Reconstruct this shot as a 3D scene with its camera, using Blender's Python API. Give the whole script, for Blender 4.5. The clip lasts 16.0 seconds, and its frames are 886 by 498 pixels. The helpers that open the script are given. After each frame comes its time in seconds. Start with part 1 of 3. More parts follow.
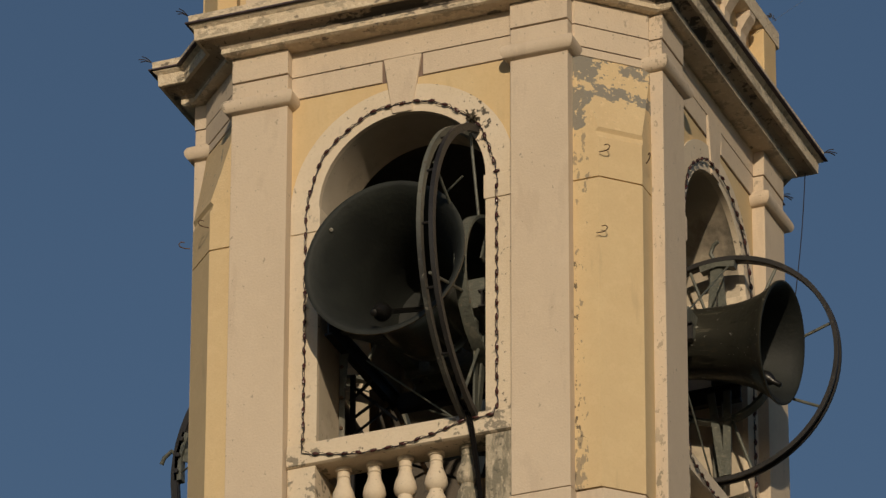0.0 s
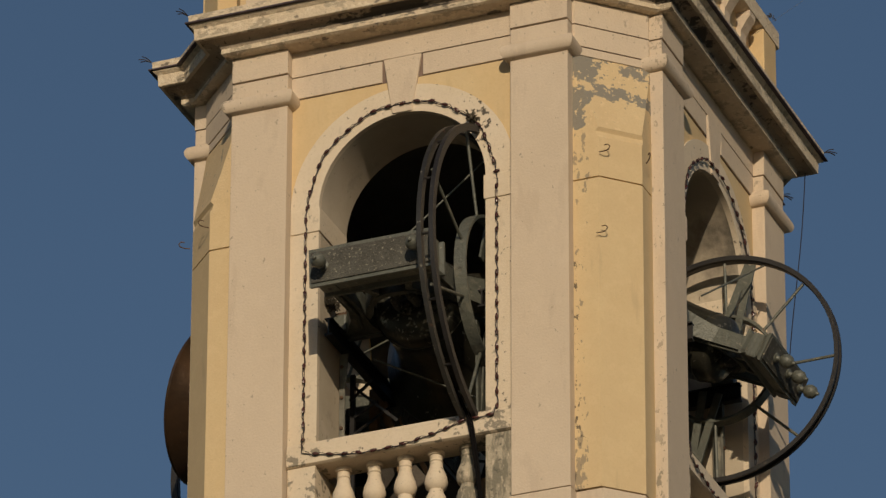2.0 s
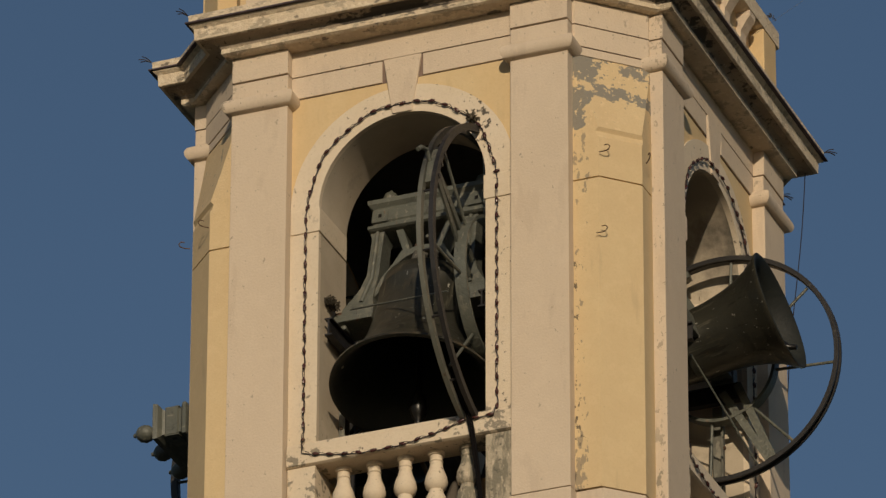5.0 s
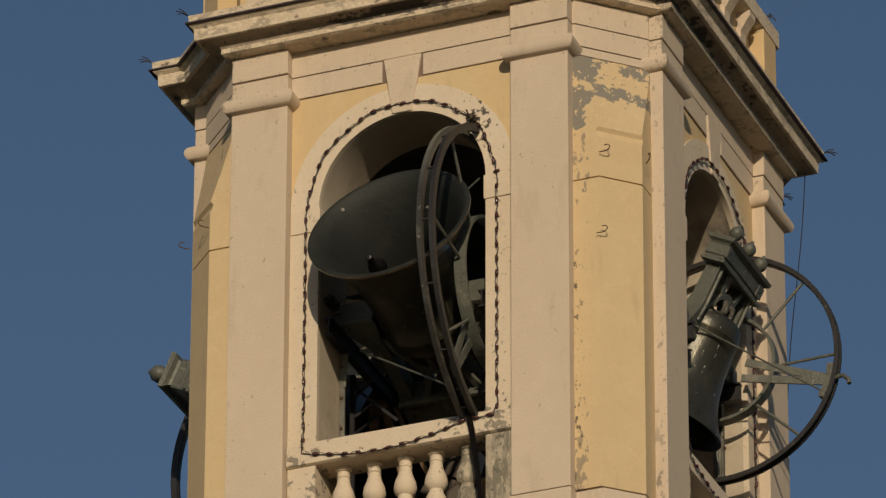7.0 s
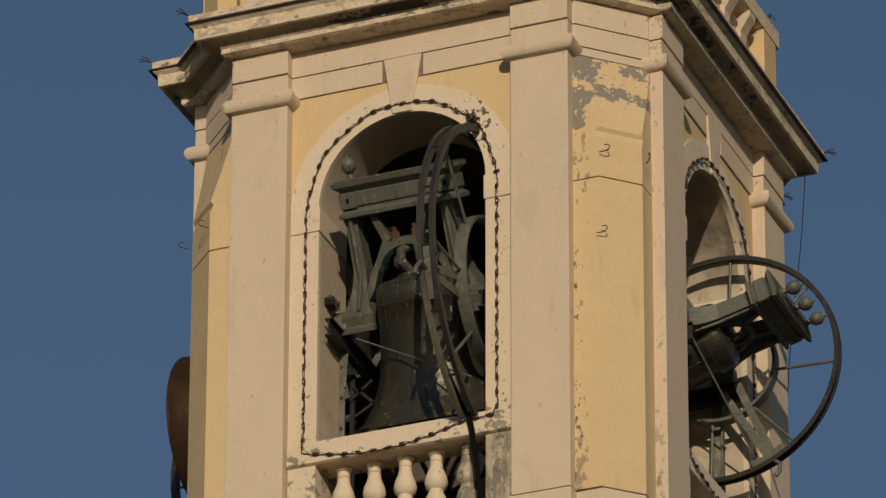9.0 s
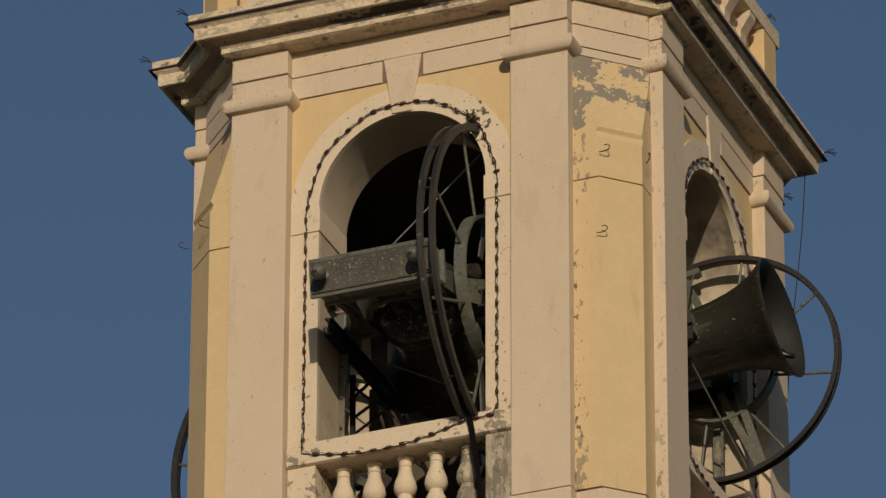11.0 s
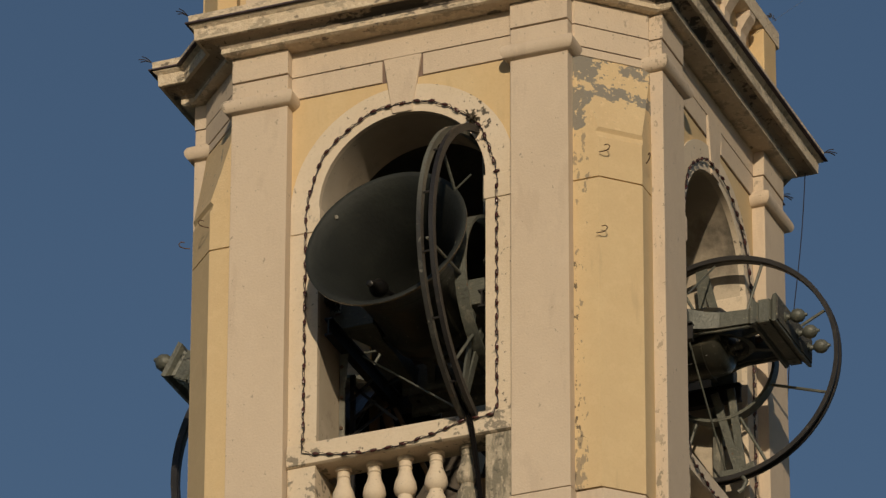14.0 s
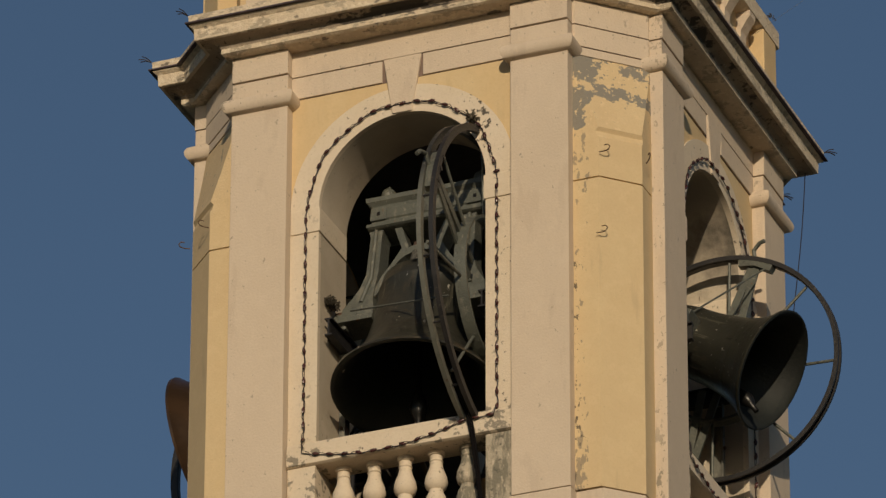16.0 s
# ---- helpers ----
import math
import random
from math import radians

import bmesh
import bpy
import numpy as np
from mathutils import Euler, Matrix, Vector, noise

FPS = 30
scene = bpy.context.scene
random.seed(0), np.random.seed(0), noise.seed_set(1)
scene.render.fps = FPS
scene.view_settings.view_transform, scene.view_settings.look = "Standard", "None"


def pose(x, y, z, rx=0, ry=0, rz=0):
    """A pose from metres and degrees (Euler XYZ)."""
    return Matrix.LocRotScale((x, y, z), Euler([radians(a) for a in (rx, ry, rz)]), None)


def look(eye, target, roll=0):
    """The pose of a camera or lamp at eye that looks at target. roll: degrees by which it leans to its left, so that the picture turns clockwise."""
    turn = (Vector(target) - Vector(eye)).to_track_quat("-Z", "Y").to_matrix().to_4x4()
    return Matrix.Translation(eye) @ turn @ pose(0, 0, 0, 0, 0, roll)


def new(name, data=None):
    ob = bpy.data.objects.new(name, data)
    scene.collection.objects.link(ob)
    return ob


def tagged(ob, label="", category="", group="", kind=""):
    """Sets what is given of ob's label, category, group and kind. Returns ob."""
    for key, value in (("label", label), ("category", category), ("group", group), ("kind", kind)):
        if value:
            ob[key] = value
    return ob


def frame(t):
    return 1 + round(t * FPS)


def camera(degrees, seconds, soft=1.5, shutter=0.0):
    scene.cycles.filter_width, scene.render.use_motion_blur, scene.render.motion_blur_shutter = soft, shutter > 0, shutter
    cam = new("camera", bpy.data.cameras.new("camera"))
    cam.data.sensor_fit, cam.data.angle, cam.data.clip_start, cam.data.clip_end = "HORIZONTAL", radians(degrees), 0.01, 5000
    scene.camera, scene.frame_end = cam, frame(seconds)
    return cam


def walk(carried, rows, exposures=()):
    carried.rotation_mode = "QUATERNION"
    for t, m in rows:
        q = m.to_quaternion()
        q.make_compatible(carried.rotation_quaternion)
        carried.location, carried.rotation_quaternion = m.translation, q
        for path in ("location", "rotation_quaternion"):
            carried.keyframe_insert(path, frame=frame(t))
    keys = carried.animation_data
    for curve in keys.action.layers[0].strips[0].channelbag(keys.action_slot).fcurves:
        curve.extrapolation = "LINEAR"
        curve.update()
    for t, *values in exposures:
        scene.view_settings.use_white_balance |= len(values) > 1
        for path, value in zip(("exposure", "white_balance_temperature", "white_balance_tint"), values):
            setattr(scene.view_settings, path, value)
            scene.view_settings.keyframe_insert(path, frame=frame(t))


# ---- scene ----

# ---------------------------------------------------------------- camera
EYE = Vector((17.1442, -41.5095, -24.5405))
YAW, PITCH, ROLL = radians(-22.016), radians(28.49), 0.161
AIM = EYE + 50 * Vector((math.sin(YAW) * math.cos(PITCH), math.cos(YAW) * math.cos(PITCH), math.sin(PITCH)))
GROUND = -26.2
cam = camera(7.207, 16.0, soft=1.4)
walk(cam, [(0.0, look(EYE, AIM, ROLL)), (16.0, look(EYE, AIM, ROLL))], exposures=[(0.0, 0.0), (16.0, 0.0)])

# ---------------------------------------------------------------- light
SUN_AZ, SUN_EL = radians(23), radians(15)        # from the front's normal towards the east side
to_sun = Vector((math.sin(SUN_AZ) * math.cos(SUN_EL), -math.cos(SUN_AZ) * math.cos(SUN_EL), math.sin(SUN_EL)))
world = bpy.data.worlds.new("sky")
scene.world = world
world.use_nodes = True
wn = world.node_tree
sky = wn.nodes.new("ShaderNodeTexSky")
sky.sky_type = "NISHITA"
sky.sun_disc = False
sky.sun_elevation = SUN_EL
sky.sun_rotation = math.atan2(to_sun.x, to_sun.y)
sky.dust_density, sky.ozone_density = 0.6, 2.5
wn.links.new(sky.outputs[0], wn.nodes["Background"].inputs[0])
wn.nodes["Background"].inputs[1].default_value = 0.052
sun = new("sun", bpy.data.lights.new("sun", "SUN"))
sun.data.energy, sun.data.angle, sun.data.color = 2.61, radians(0.6), (1.0, 0.828, 0.602)
sun.matrix_world = look(to_sun * 60, (0, 0, 0))


# ---------------------------------------------------------------- materials
def mat(name, base, rough=0.8, metal=0.0, layers=(), bump=0.0, bump_scale=30.0, vary=0.0, spec=0.5):
    """layers: (colour, noise scale, low, high, strength, stretch xyz) laid over one another."""
    m = bpy.data.materials.new(name)
    m.use_nodes = True
    nt = m.node_tree
    n, l = nt.nodes, nt.links
    b = n["Principled BSDF"]
    b.inputs["Roughness"].default_value, b.inputs["Metallic"].default_value = rough, metal
    b.inputs["Specular IOR Level"].default_value = spec
    tc = n.new("ShaderNodeTexCoord")
    col = None
    rgb = n.new("ShaderNodeRGB")
    rgb.outputs[0].default_value = (*base, 1)
    col = rgb.outputs[0]
    for k, (c, sc, lo, hi, strength, st, *zone) in enumerate(layers):
        mp = n.new("ShaderNodeMapping")
        mp.inputs["Scale"].default_value = st
        mp.inputs["Location"].default_value = (3.1 * k, 7.7 * k, 1.3 * k)
        l.new(tc.outputs["Object"], mp.inputs[0])
        nz = n.new("ShaderNodeTexNoise")
        nz.inputs["Scale"].default_value, nz.inputs["Detail"].default_value = sc, 9
        nz.inputs["Roughness"].default_value = 0.62
        l.new(mp.outputs[0], nz.inputs["Vector"])
        mr = n.new("ShaderNodeMapRange")
        mr.inputs["From Min"].default_value, mr.inputs["From Max"].default_value = lo, hi
        mr.inputs["To Max"].default_value = strength
        level = nz.outputs[0]
        for amount, *reach in [z for z in zone if type(z[-1]) is tuple]:   # thicker growth where all the reaches meet
            more = None
            for axis, z0, z1 in reach:
                sp = n.new("ShaderNodeSeparateXYZ")
                l.new(tc.outputs["Object"], sp.inputs[0])
                zr = n.new("ShaderNodeMapRange")
                zr.inputs["From Min"].default_value, zr.inputs["From Max"].default_value = z0, z1
                l.new(sp.outputs[axis], zr.inputs[0])
                mu = n.new("ShaderNodeMath")
                mu.operation = "MULTIPLY"
                l.new(zr.outputs[0], mu.inputs[0])
                if more:
                    l.new(more, mu.inputs[1])
                else:
                    mu.inputs[1].default_value = amount
                more = mu.outputs[0]
            ad = n.new("ShaderNodeMath")
            l.new(level, ad.inputs[0])
            l.new(more, ad.inputs[1])
            level = ad.outputs[0]
        l.new(level, mr.inputs[0])
        mask = mr.outputs[0]
        for axis, z0, z1 in [z for z in zone if type(z[-1]) is not tuple]:                # worn only where the object's coordinate runs from z0 to z1
            sp = n.new("ShaderNodeSeparateXYZ")
            l.new(tc.outputs["Object"], sp.inputs[0])
            zr = n.new("ShaderNodeMapRange")
            zr.inputs["From Min"].default_value, zr.inputs["From Max"].default_value = z0, z1
            l.new(sp.outputs[axis], zr.inputs[0])
            mu = n.new("ShaderNodeMath")
            mu.operation = "MULTIPLY"
            l.new(mask, mu.inputs[0])
            l.new(zr.outputs[0], mu.inputs[1])
            mask = mu.outputs[0]
        mx = n.new("ShaderNodeMix")
        mx.data_type = "RGBA"
        l.new(mask, mx.inputs[0])
        l.new(col, mx.inputs[6])
        mx.inputs[7].default_value = (*c, 1)
        col = mx.outputs[2]
    if vary:
        oi = n.new("ShaderNodeObjectInfo")
        mr = n.new("ShaderNodeMapRange")
        mr.inputs["To Min"].default_value, mr.inputs["To Max"].default_value = 1 - vary, 1 + vary
        l.new(oi.outputs["Random"], mr.inputs[0])
        hs = n.new("ShaderNodeHueSaturation")
        l.new(mr.outputs[0], hs.inputs["Value"])
        l.new(col, hs.inputs["Color"])
        col = hs.outputs[0]
    l.new(col, b.inputs["Base Color"])
    if bump:
        nz = n.new("ShaderNodeTexNoise")
        nz.inputs["Scale"].default_value, nz.inputs["Detail"].default_value = bump_scale, 6
        l.new(tc.outputs["Object"], nz.inputs["Vector"])
        bp = n.new("ShaderNodeBump")
        bp.inputs["Strength"].default_value, bp.inputs["Distance"].default_value = bump, 0.02
        l.new(nz.outputs[0], bp.inputs["Height"])
        l.new(bp.outputs[0], b.inputs["Normal"])
    return m


CREAM, YELLOW, GREY = (0.60, 0.49, 0.37), (0.61, 0.465, 0.265), (0.25, 0.22, 0.18)
DARK = (0.07, 0.06, 0.05)
U = (1, 1, 1)
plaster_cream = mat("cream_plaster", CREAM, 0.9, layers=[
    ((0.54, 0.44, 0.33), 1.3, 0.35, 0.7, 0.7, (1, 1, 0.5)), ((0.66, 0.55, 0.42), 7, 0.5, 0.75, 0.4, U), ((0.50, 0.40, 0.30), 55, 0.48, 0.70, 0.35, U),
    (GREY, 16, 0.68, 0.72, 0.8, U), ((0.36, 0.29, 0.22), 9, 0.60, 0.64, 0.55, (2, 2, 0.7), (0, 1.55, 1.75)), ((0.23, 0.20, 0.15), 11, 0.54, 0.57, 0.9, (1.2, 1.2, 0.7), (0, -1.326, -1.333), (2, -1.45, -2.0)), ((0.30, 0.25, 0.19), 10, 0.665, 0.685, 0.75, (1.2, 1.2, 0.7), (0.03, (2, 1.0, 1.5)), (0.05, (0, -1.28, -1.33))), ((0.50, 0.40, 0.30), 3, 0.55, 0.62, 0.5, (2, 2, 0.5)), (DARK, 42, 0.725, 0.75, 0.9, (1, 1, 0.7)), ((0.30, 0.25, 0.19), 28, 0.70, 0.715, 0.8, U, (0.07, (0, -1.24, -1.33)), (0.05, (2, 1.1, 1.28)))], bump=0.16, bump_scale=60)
plaster_pale = mat("pale_plaster", (0.66, 0.56, 0.43), 0.9, layers=[
    ((0.60, 0.49, 0.35), 2.0, 0.35, 0.7, 0.7, U), ((0.52, 0.42, 0.30), 50, 0.48, 0.70, 0.4, U), ((0.44, 0.37, 0.275), 6, 0.63, 0.70, 0.5, (1.3, 1.3, 0.8)), ((0.40, 0.33, 0.25), 21, 0.63, 0.67, 0.5, (1, 1, 0.7)),
    ((0.045, 0.038, 0.03), 17, 0.66, 0.70, 0.92, U, (0.12, (0, 0.40, 0.56), (2, 0.58, 0.74), (0, 0.76, 0.66)), (0.04, (0, 0.5, 0.7), (2, 1.1, 0.6))), ((0.19, 0.165, 0.125), 12, 0.64, 0.68, 0.85, U, (0.17, (0, 0.25, 0.62), (2, -1.40, -1.60)), (0.10, (0, -0.5, -0.66), (2, -1.45, -1.62))), ((0.16, 0.13, 0.10), 24, 0.71, 0.75, 0.8, (1, 1, 0.6))], bump=0.14, bump_scale=80)
plaster_yellow = mat("yellow_plaster", YELLOW, 0.9, layers=[
    ((0.24, 0.19, 0.12), 15, 0.55, 0.58, 0.85, (1.6, 1.6, 0.7), (0, 1.56, 1.44), (0, 1.31, 1.33)), ((0.50, 0.38, 0.22), 4.5, 0.58, 0.66, 0.5, (1.6, 1.6, 0.35)), ((0.60, 0.41, 0.20), 1.6, 0.35, 0.7, 0.7, (1, 1, 0.4)), ((0.70, 0.53, 0.30), 6, 0.5, 0.75, 0.45, U), ((0.52, 0.38, 0.20), 55, 0.48, 0.70, 0.35, U),
    (GREY, 13, 0.70, 0.74, 0.8, U)], bump=0.10, bump_scale=90)
BARE = (0.21, 0.195, 0.165)
PEEL = [((0.57, 0.415, 0.235), 3.0, 0.35, 0.7, 0.6, U), ((0.70, 0.54, 0.32), 9, 0.5, 0.75, 0.4, U), ((0.52, 0.38, 0.21), 60, 0.48, 0.70, 0.35, U)]
plaster_peeling = mat("peeling_yellow_plaster", (0.62, 0.47, 0.27), 0.9, layers=PEEL + [
    (BARE, 5.5, 0.600, 0.612, 0.95, (1.0, 1.0, 1.25), (0.24, (2, 1.00, 1.12), (0, 1.56, 1.44)), (0.15, (2, 1.10, 1.17), (0, 1.55, 1.62)), (0.17, (2, 0.84, 0.90), (2, 1.02, 0.96), (0, 1.44, 1.52)),
     (0.23, (0, 1.49, 1.41), (2, 0.58, 0.62), (2, 1.1, 0.95)), (-0.10, (2, 0.82, 0.72), (0, 1.44, 1.50))),
    (BARE, 26, 0.665, 0.68, 0.9, U, (0.06, (2, 0.8, 1.1))), ((0.66, 0.50, 0.29), 24, 0.60, 0.62, 0.95, (1, 1, 0.7)), ((0.30, 0.25, 0.18), 46, 0.66, 0.70, 0.6, U)], bump=0.3, bump_scale=40)
plaster_fading = mat("fading_yellow_plaster", (0.60, 0.455, 0.265), 0.9, layers=PEEL + [
    (BARE, 9, 0.60, 0.64, 0.6, (1, 1, 0.8)), ((0.30, 0.25, 0.18), 34, 0.62, 0.66, 0.6, U)], bump=0.2, bump_scale=60)
plaster_pier = mat("worn_yellow_plaster", YELLOW, 0.9, layers=PEEL + [
    ((0.27, 0.22, 0.155), 14, 0.72, 0.74, 0.85, (1.5, 1.5, 0.8), (0.17, (0, 1.50, 1.42), (2, -0.25, 0.1)), (0.11, (0, 1.47, 1.40), (2, 0.3, -0.4)), (0.15, (0, 1.48, 1.40), (2, -1.6, -2.2))),
    ((0.09, 0.07, 0.05), 30, 0.735, 0.75, 0.9, (1, 1, 0.55), (0.16, (0, 1.44, 1.36), (2, -0.1, -0.6))), ((0.44, 0.33, 0.20), 4.5, 0.60, 0.68, 0.4, (1.8, 1.8, 0.25)), (GREY, 15, 0.72, 0.75, 0.8, U)], bump=0.12, bump_scale=80)
plaster_weathered = mat("weathered_cornice_plaster", (0.63, 0.52, 0.38), 0.92, layers=[
    ((0.54, 0.44, 0.31), 2.5, 0.40, 0.62, 0.7, U), ((0.34, 0.285, 0.21), 6.0, 0.54, 0.58, 0.75, (0.8, 0.8, 1.5)), ((0.70, 0.60, 0.45), 20, 0.55, 0.60, 0.7, (1, 1, 1.4)),
    ((0.12, 0.10, 0.08), 8.0, 0.66, 0.69, 0.85, (0.7, 0.7, 1.6), (0.07, (0, -1.0, -0.3), (1, 0.3, 0.0))), ((0.10, 0.08, 0.065), 34, 0.64, 0.68, 0.8, (1, 1, 0.6)), ((0.74, 0.65, 0.51), 26, 0.64, 0.68, 0.8, U)], bump=0.6, bump_scale=35)
# brown base holds the shade under the cornice; black patches are soot
plaster_shaded_soot = mat("sooty_plaster", (0.37, 0.295, 0.215), 0.95, layers=[
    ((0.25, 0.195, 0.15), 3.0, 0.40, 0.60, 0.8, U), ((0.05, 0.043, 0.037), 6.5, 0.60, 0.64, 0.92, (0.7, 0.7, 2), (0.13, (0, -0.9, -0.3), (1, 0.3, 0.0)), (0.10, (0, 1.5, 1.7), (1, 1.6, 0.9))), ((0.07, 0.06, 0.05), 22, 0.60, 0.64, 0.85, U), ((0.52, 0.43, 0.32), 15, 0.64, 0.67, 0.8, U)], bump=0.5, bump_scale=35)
# sooty dark copy of the wall plaster, with indoor shade put into its colour
plaster_inner_shade = mat("inner_plaster", (0.12, 0.10, 0.08), 0.95, layers=[
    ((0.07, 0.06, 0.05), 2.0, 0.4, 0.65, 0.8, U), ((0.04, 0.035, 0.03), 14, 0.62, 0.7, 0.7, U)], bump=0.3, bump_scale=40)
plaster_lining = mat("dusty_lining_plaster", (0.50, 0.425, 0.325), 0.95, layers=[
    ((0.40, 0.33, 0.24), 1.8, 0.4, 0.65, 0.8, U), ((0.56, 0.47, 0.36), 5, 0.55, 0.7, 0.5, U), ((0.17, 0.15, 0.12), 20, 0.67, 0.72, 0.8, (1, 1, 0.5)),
    # first layer: soot plus shade painted over the arch's upper right
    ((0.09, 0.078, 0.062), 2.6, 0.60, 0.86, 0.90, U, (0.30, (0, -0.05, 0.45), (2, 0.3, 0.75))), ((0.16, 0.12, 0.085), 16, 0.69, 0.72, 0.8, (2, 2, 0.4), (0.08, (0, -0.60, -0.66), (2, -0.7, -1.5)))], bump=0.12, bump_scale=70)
plaster_stained = mat("lichen_stained_plaster", (0.42, 0.36, 0.27), 0.95, layers=[
    ((0.17, 0.155, 0.115), 9, 0.42, 0.55, 0.88, (2.0, 2.0, 0.6)), ((0.58, 0.49, 0.37), 30, 0.58, 0.64, 0.7, (1, 1, 0.5)), ((0.10, 0.09, 0.07), 24, 0.58, 0.64, 0.8, U)], bump=0.3, bump_scale=60)
groove_dark = mat("joint_shadow_mortar", (0.16, 0.11, 0.085), 0.95, layers=[((0.24, 0.17, 0.13), 20, 0.4, 0.6, 0.6, U)])
copper_flashing = mat("dark_flashing", (0.10, 0.075, 0.085), 0.6, 0.4, layers=[((0.05, 0.04, 0.05), 9, 0.4, 0.65, 0.8, U)])
iron_painted = mat("grey_green_painted_iron", (0.112, 0.116, 0.095), 0.5, 0.1, layers=[
    ((0.085, 0.09, 0.076), 5, 0.4, 0.65, 0.8, U), ((0.20, 0.188, 0.148), 9, 0.56, 0.66, 0.7, (1, 1, 0.6)), ((0.26, 0.24, 0.19), 30, 0.62, 0.67, 0.7, (1, 1, 0.5)),
    ((0.045, 0.042, 0.036), 17, 0.60, 0.66, 0.75, (1, 1, 0.6)), ((0.15, 0.078, 0.04), 14, 0.655, 0.70, 0.8, U)], bump=0.3, bump_scale=45)
iron_dark = mat("dark_iron", (0.022, 0.020, 0.020), 0.5, 0.1, layers=[
    ((0.012, 0.011, 0.011), 6, 0.4, 0.65, 0.8, U), ((0.10, 0.085, 0.065), 26, 0.62, 0.7, 0.6, U)], bump=0.15, bump_scale=60)
# wheel iron, darker towards its top and its inward side
iron_worn = mat("half_oiled_wheel_iron", (0.14, 0.14, 0.115), 0.5, 0.1, layers=[
    ((0.11, 0.11, 0.09), 5, 0.4, 0.62, 0.85, U), ((0.022, 0.021, 0.020), 5, 0.25, 0.35, 0.95, U, (2, 0.0, 0.35)), ((0.022, 0.021, 0.020), 5, 0.28, 0.42, 0.92, U, (1, -0.25, 0.25)),
    ((0.26, 0.24, 0.19), 18, 0.62, 0.67, 0.7, U), ((0.09, 0.05, 0.03), 12, 0.64, 0.69, 0.8, U)], bump=0.2, bump_scale=50)
iron_droppings = mat("droppings_on_iron", (0.060, 0.056, 0.046), 0.8, 0.0, layers=[
    ((0.10, 0.098, 0.082), 6, 0.45, 0.62, 0.7, U), ((0.36, 0.33, 0.25), 46, 0.60, 0.66, 0.9, U), ((0.26, 0.235, 0.18), 18, 0.62, 0.68, 0.7, U), ((0.035, 0.033, 0.028), 26, 0.58, 0.64, 0.7, U)], bump=0.5, bump_scale=60)
bronze = mat("dark_weathered_bronze", (0.062, 0.058, 0.043), 0.36, 0.5, layers=[
    ((0.040, 0.040, 0.032), 3, 0.35, 0.60, 0.85, (1, 1, 0.35)), ((0.115, 0.086, 0.050), 4, 0.62, 0.72, 0.7, (1, 1, 0.5), (0.17, (2, -0.60, -0.80))),
    ((0.19, 0.175, 0.125), 8, 0.635, 0.69, 0.6, (1.6, 1.6, 0.10), (0.05, (2, -0.5, 0.1))), ((0.020, 0.020, 0.017), 7, 0.59, 0.65, 0.75, (1.8, 1.8, 0.16)),
    ((0.55, 0.52, 0.44), 40, 0.665, 0.675, 0.95, (1, 1, 0.30)), ((0.42, 0.39, 0.31), 20, 0.56, 0.62, 0.7, U, (2, 0.17, 0.23))], bump=0.16, bump_scale=26)
bronze_brown = mat("brown_polished_bronze", (0.11, 0.062, 0.034), 0.30, 0.65, layers=[
    ((0.06, 0.038, 0.025), 3, 0.4, 0.62, 0.8, (1, 1, 0.4)), ((0.20, 0.105, 0.05), 5, 0.56, 0.68, 0.7, (1, 1, 0.3)), ((0.36, 0.30, 0.22), 44, 0.68, 0.70, 0.8, (1, 1, 0.3))], bump=0.12, bump_scale=26)
# near-black base puts the hollow's shade into the bronze; greener near the lip
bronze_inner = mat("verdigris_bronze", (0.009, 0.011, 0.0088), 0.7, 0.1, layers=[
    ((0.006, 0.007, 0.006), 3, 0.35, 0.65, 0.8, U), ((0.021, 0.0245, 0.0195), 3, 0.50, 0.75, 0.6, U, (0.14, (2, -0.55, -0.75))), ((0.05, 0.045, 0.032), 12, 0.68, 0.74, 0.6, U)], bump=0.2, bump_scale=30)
iron_black = mat("black_greased_iron", (0.012, 0.011, 0.010), 0.35, 0.3, layers=[((0.03, 0.025, 0.02), 20, 0.55, 0.65, 0.7, U)], bump=0.1)
steel_worn = mat("flaking_grey_steel", (0.15, 0.145, 0.118), 0.65, 0.1, layers=[
    ((0.09, 0.085, 0.07), 6, 0.45, 0.6, 0.8, U), ((0.27, 0.25, 0.20), 16, 0.58, 0.64, 0.7, (1, 1, 0.4)), ((0.10, 0.05, 0.03), 12, 0.60, 0.66, 0.8, (1, 1, 0.3))], bump=0.2, bump_scale=50)
steel_white = mat("off_white_painted_steel", (0.30, 0.285, 0.24), 0.6, 0.1, layers=[
    ((0.22, 0.205, 0.17), 5, 0.4, 0.65, 0.7, U), ((0.12, 0.08, 0.05), 18, 0.64, 0.7, 0.8, U)], bump=0.15, bump_scale=50)
bulb_mat = mat("dark_red_lampholder", (0.055, 0.020, 0.018), 0.22, 0.0, layers=[((0.12, 0.08, 0.07), 90, 0.6, 0.7, 0.5, U)], vary=0.25)
cable_mat = mat("black_cable", (0.024, 0.016, 0.016), 0.35, spec=0.5, vary=0.2)
rope_mat = mat("black_rope", (0.008, 0.007, 0.007), 1.0, spec=0.05, bump=0.6, bump_scale=120)
timber = mat("old_timber", (0.22, 0.14, 0.07), 0.8, layers=[((0.12, 0.07, 0.035), 12, 0.4, 0.65, 0.8, (1, 1, 0.1))], bump=0.3)
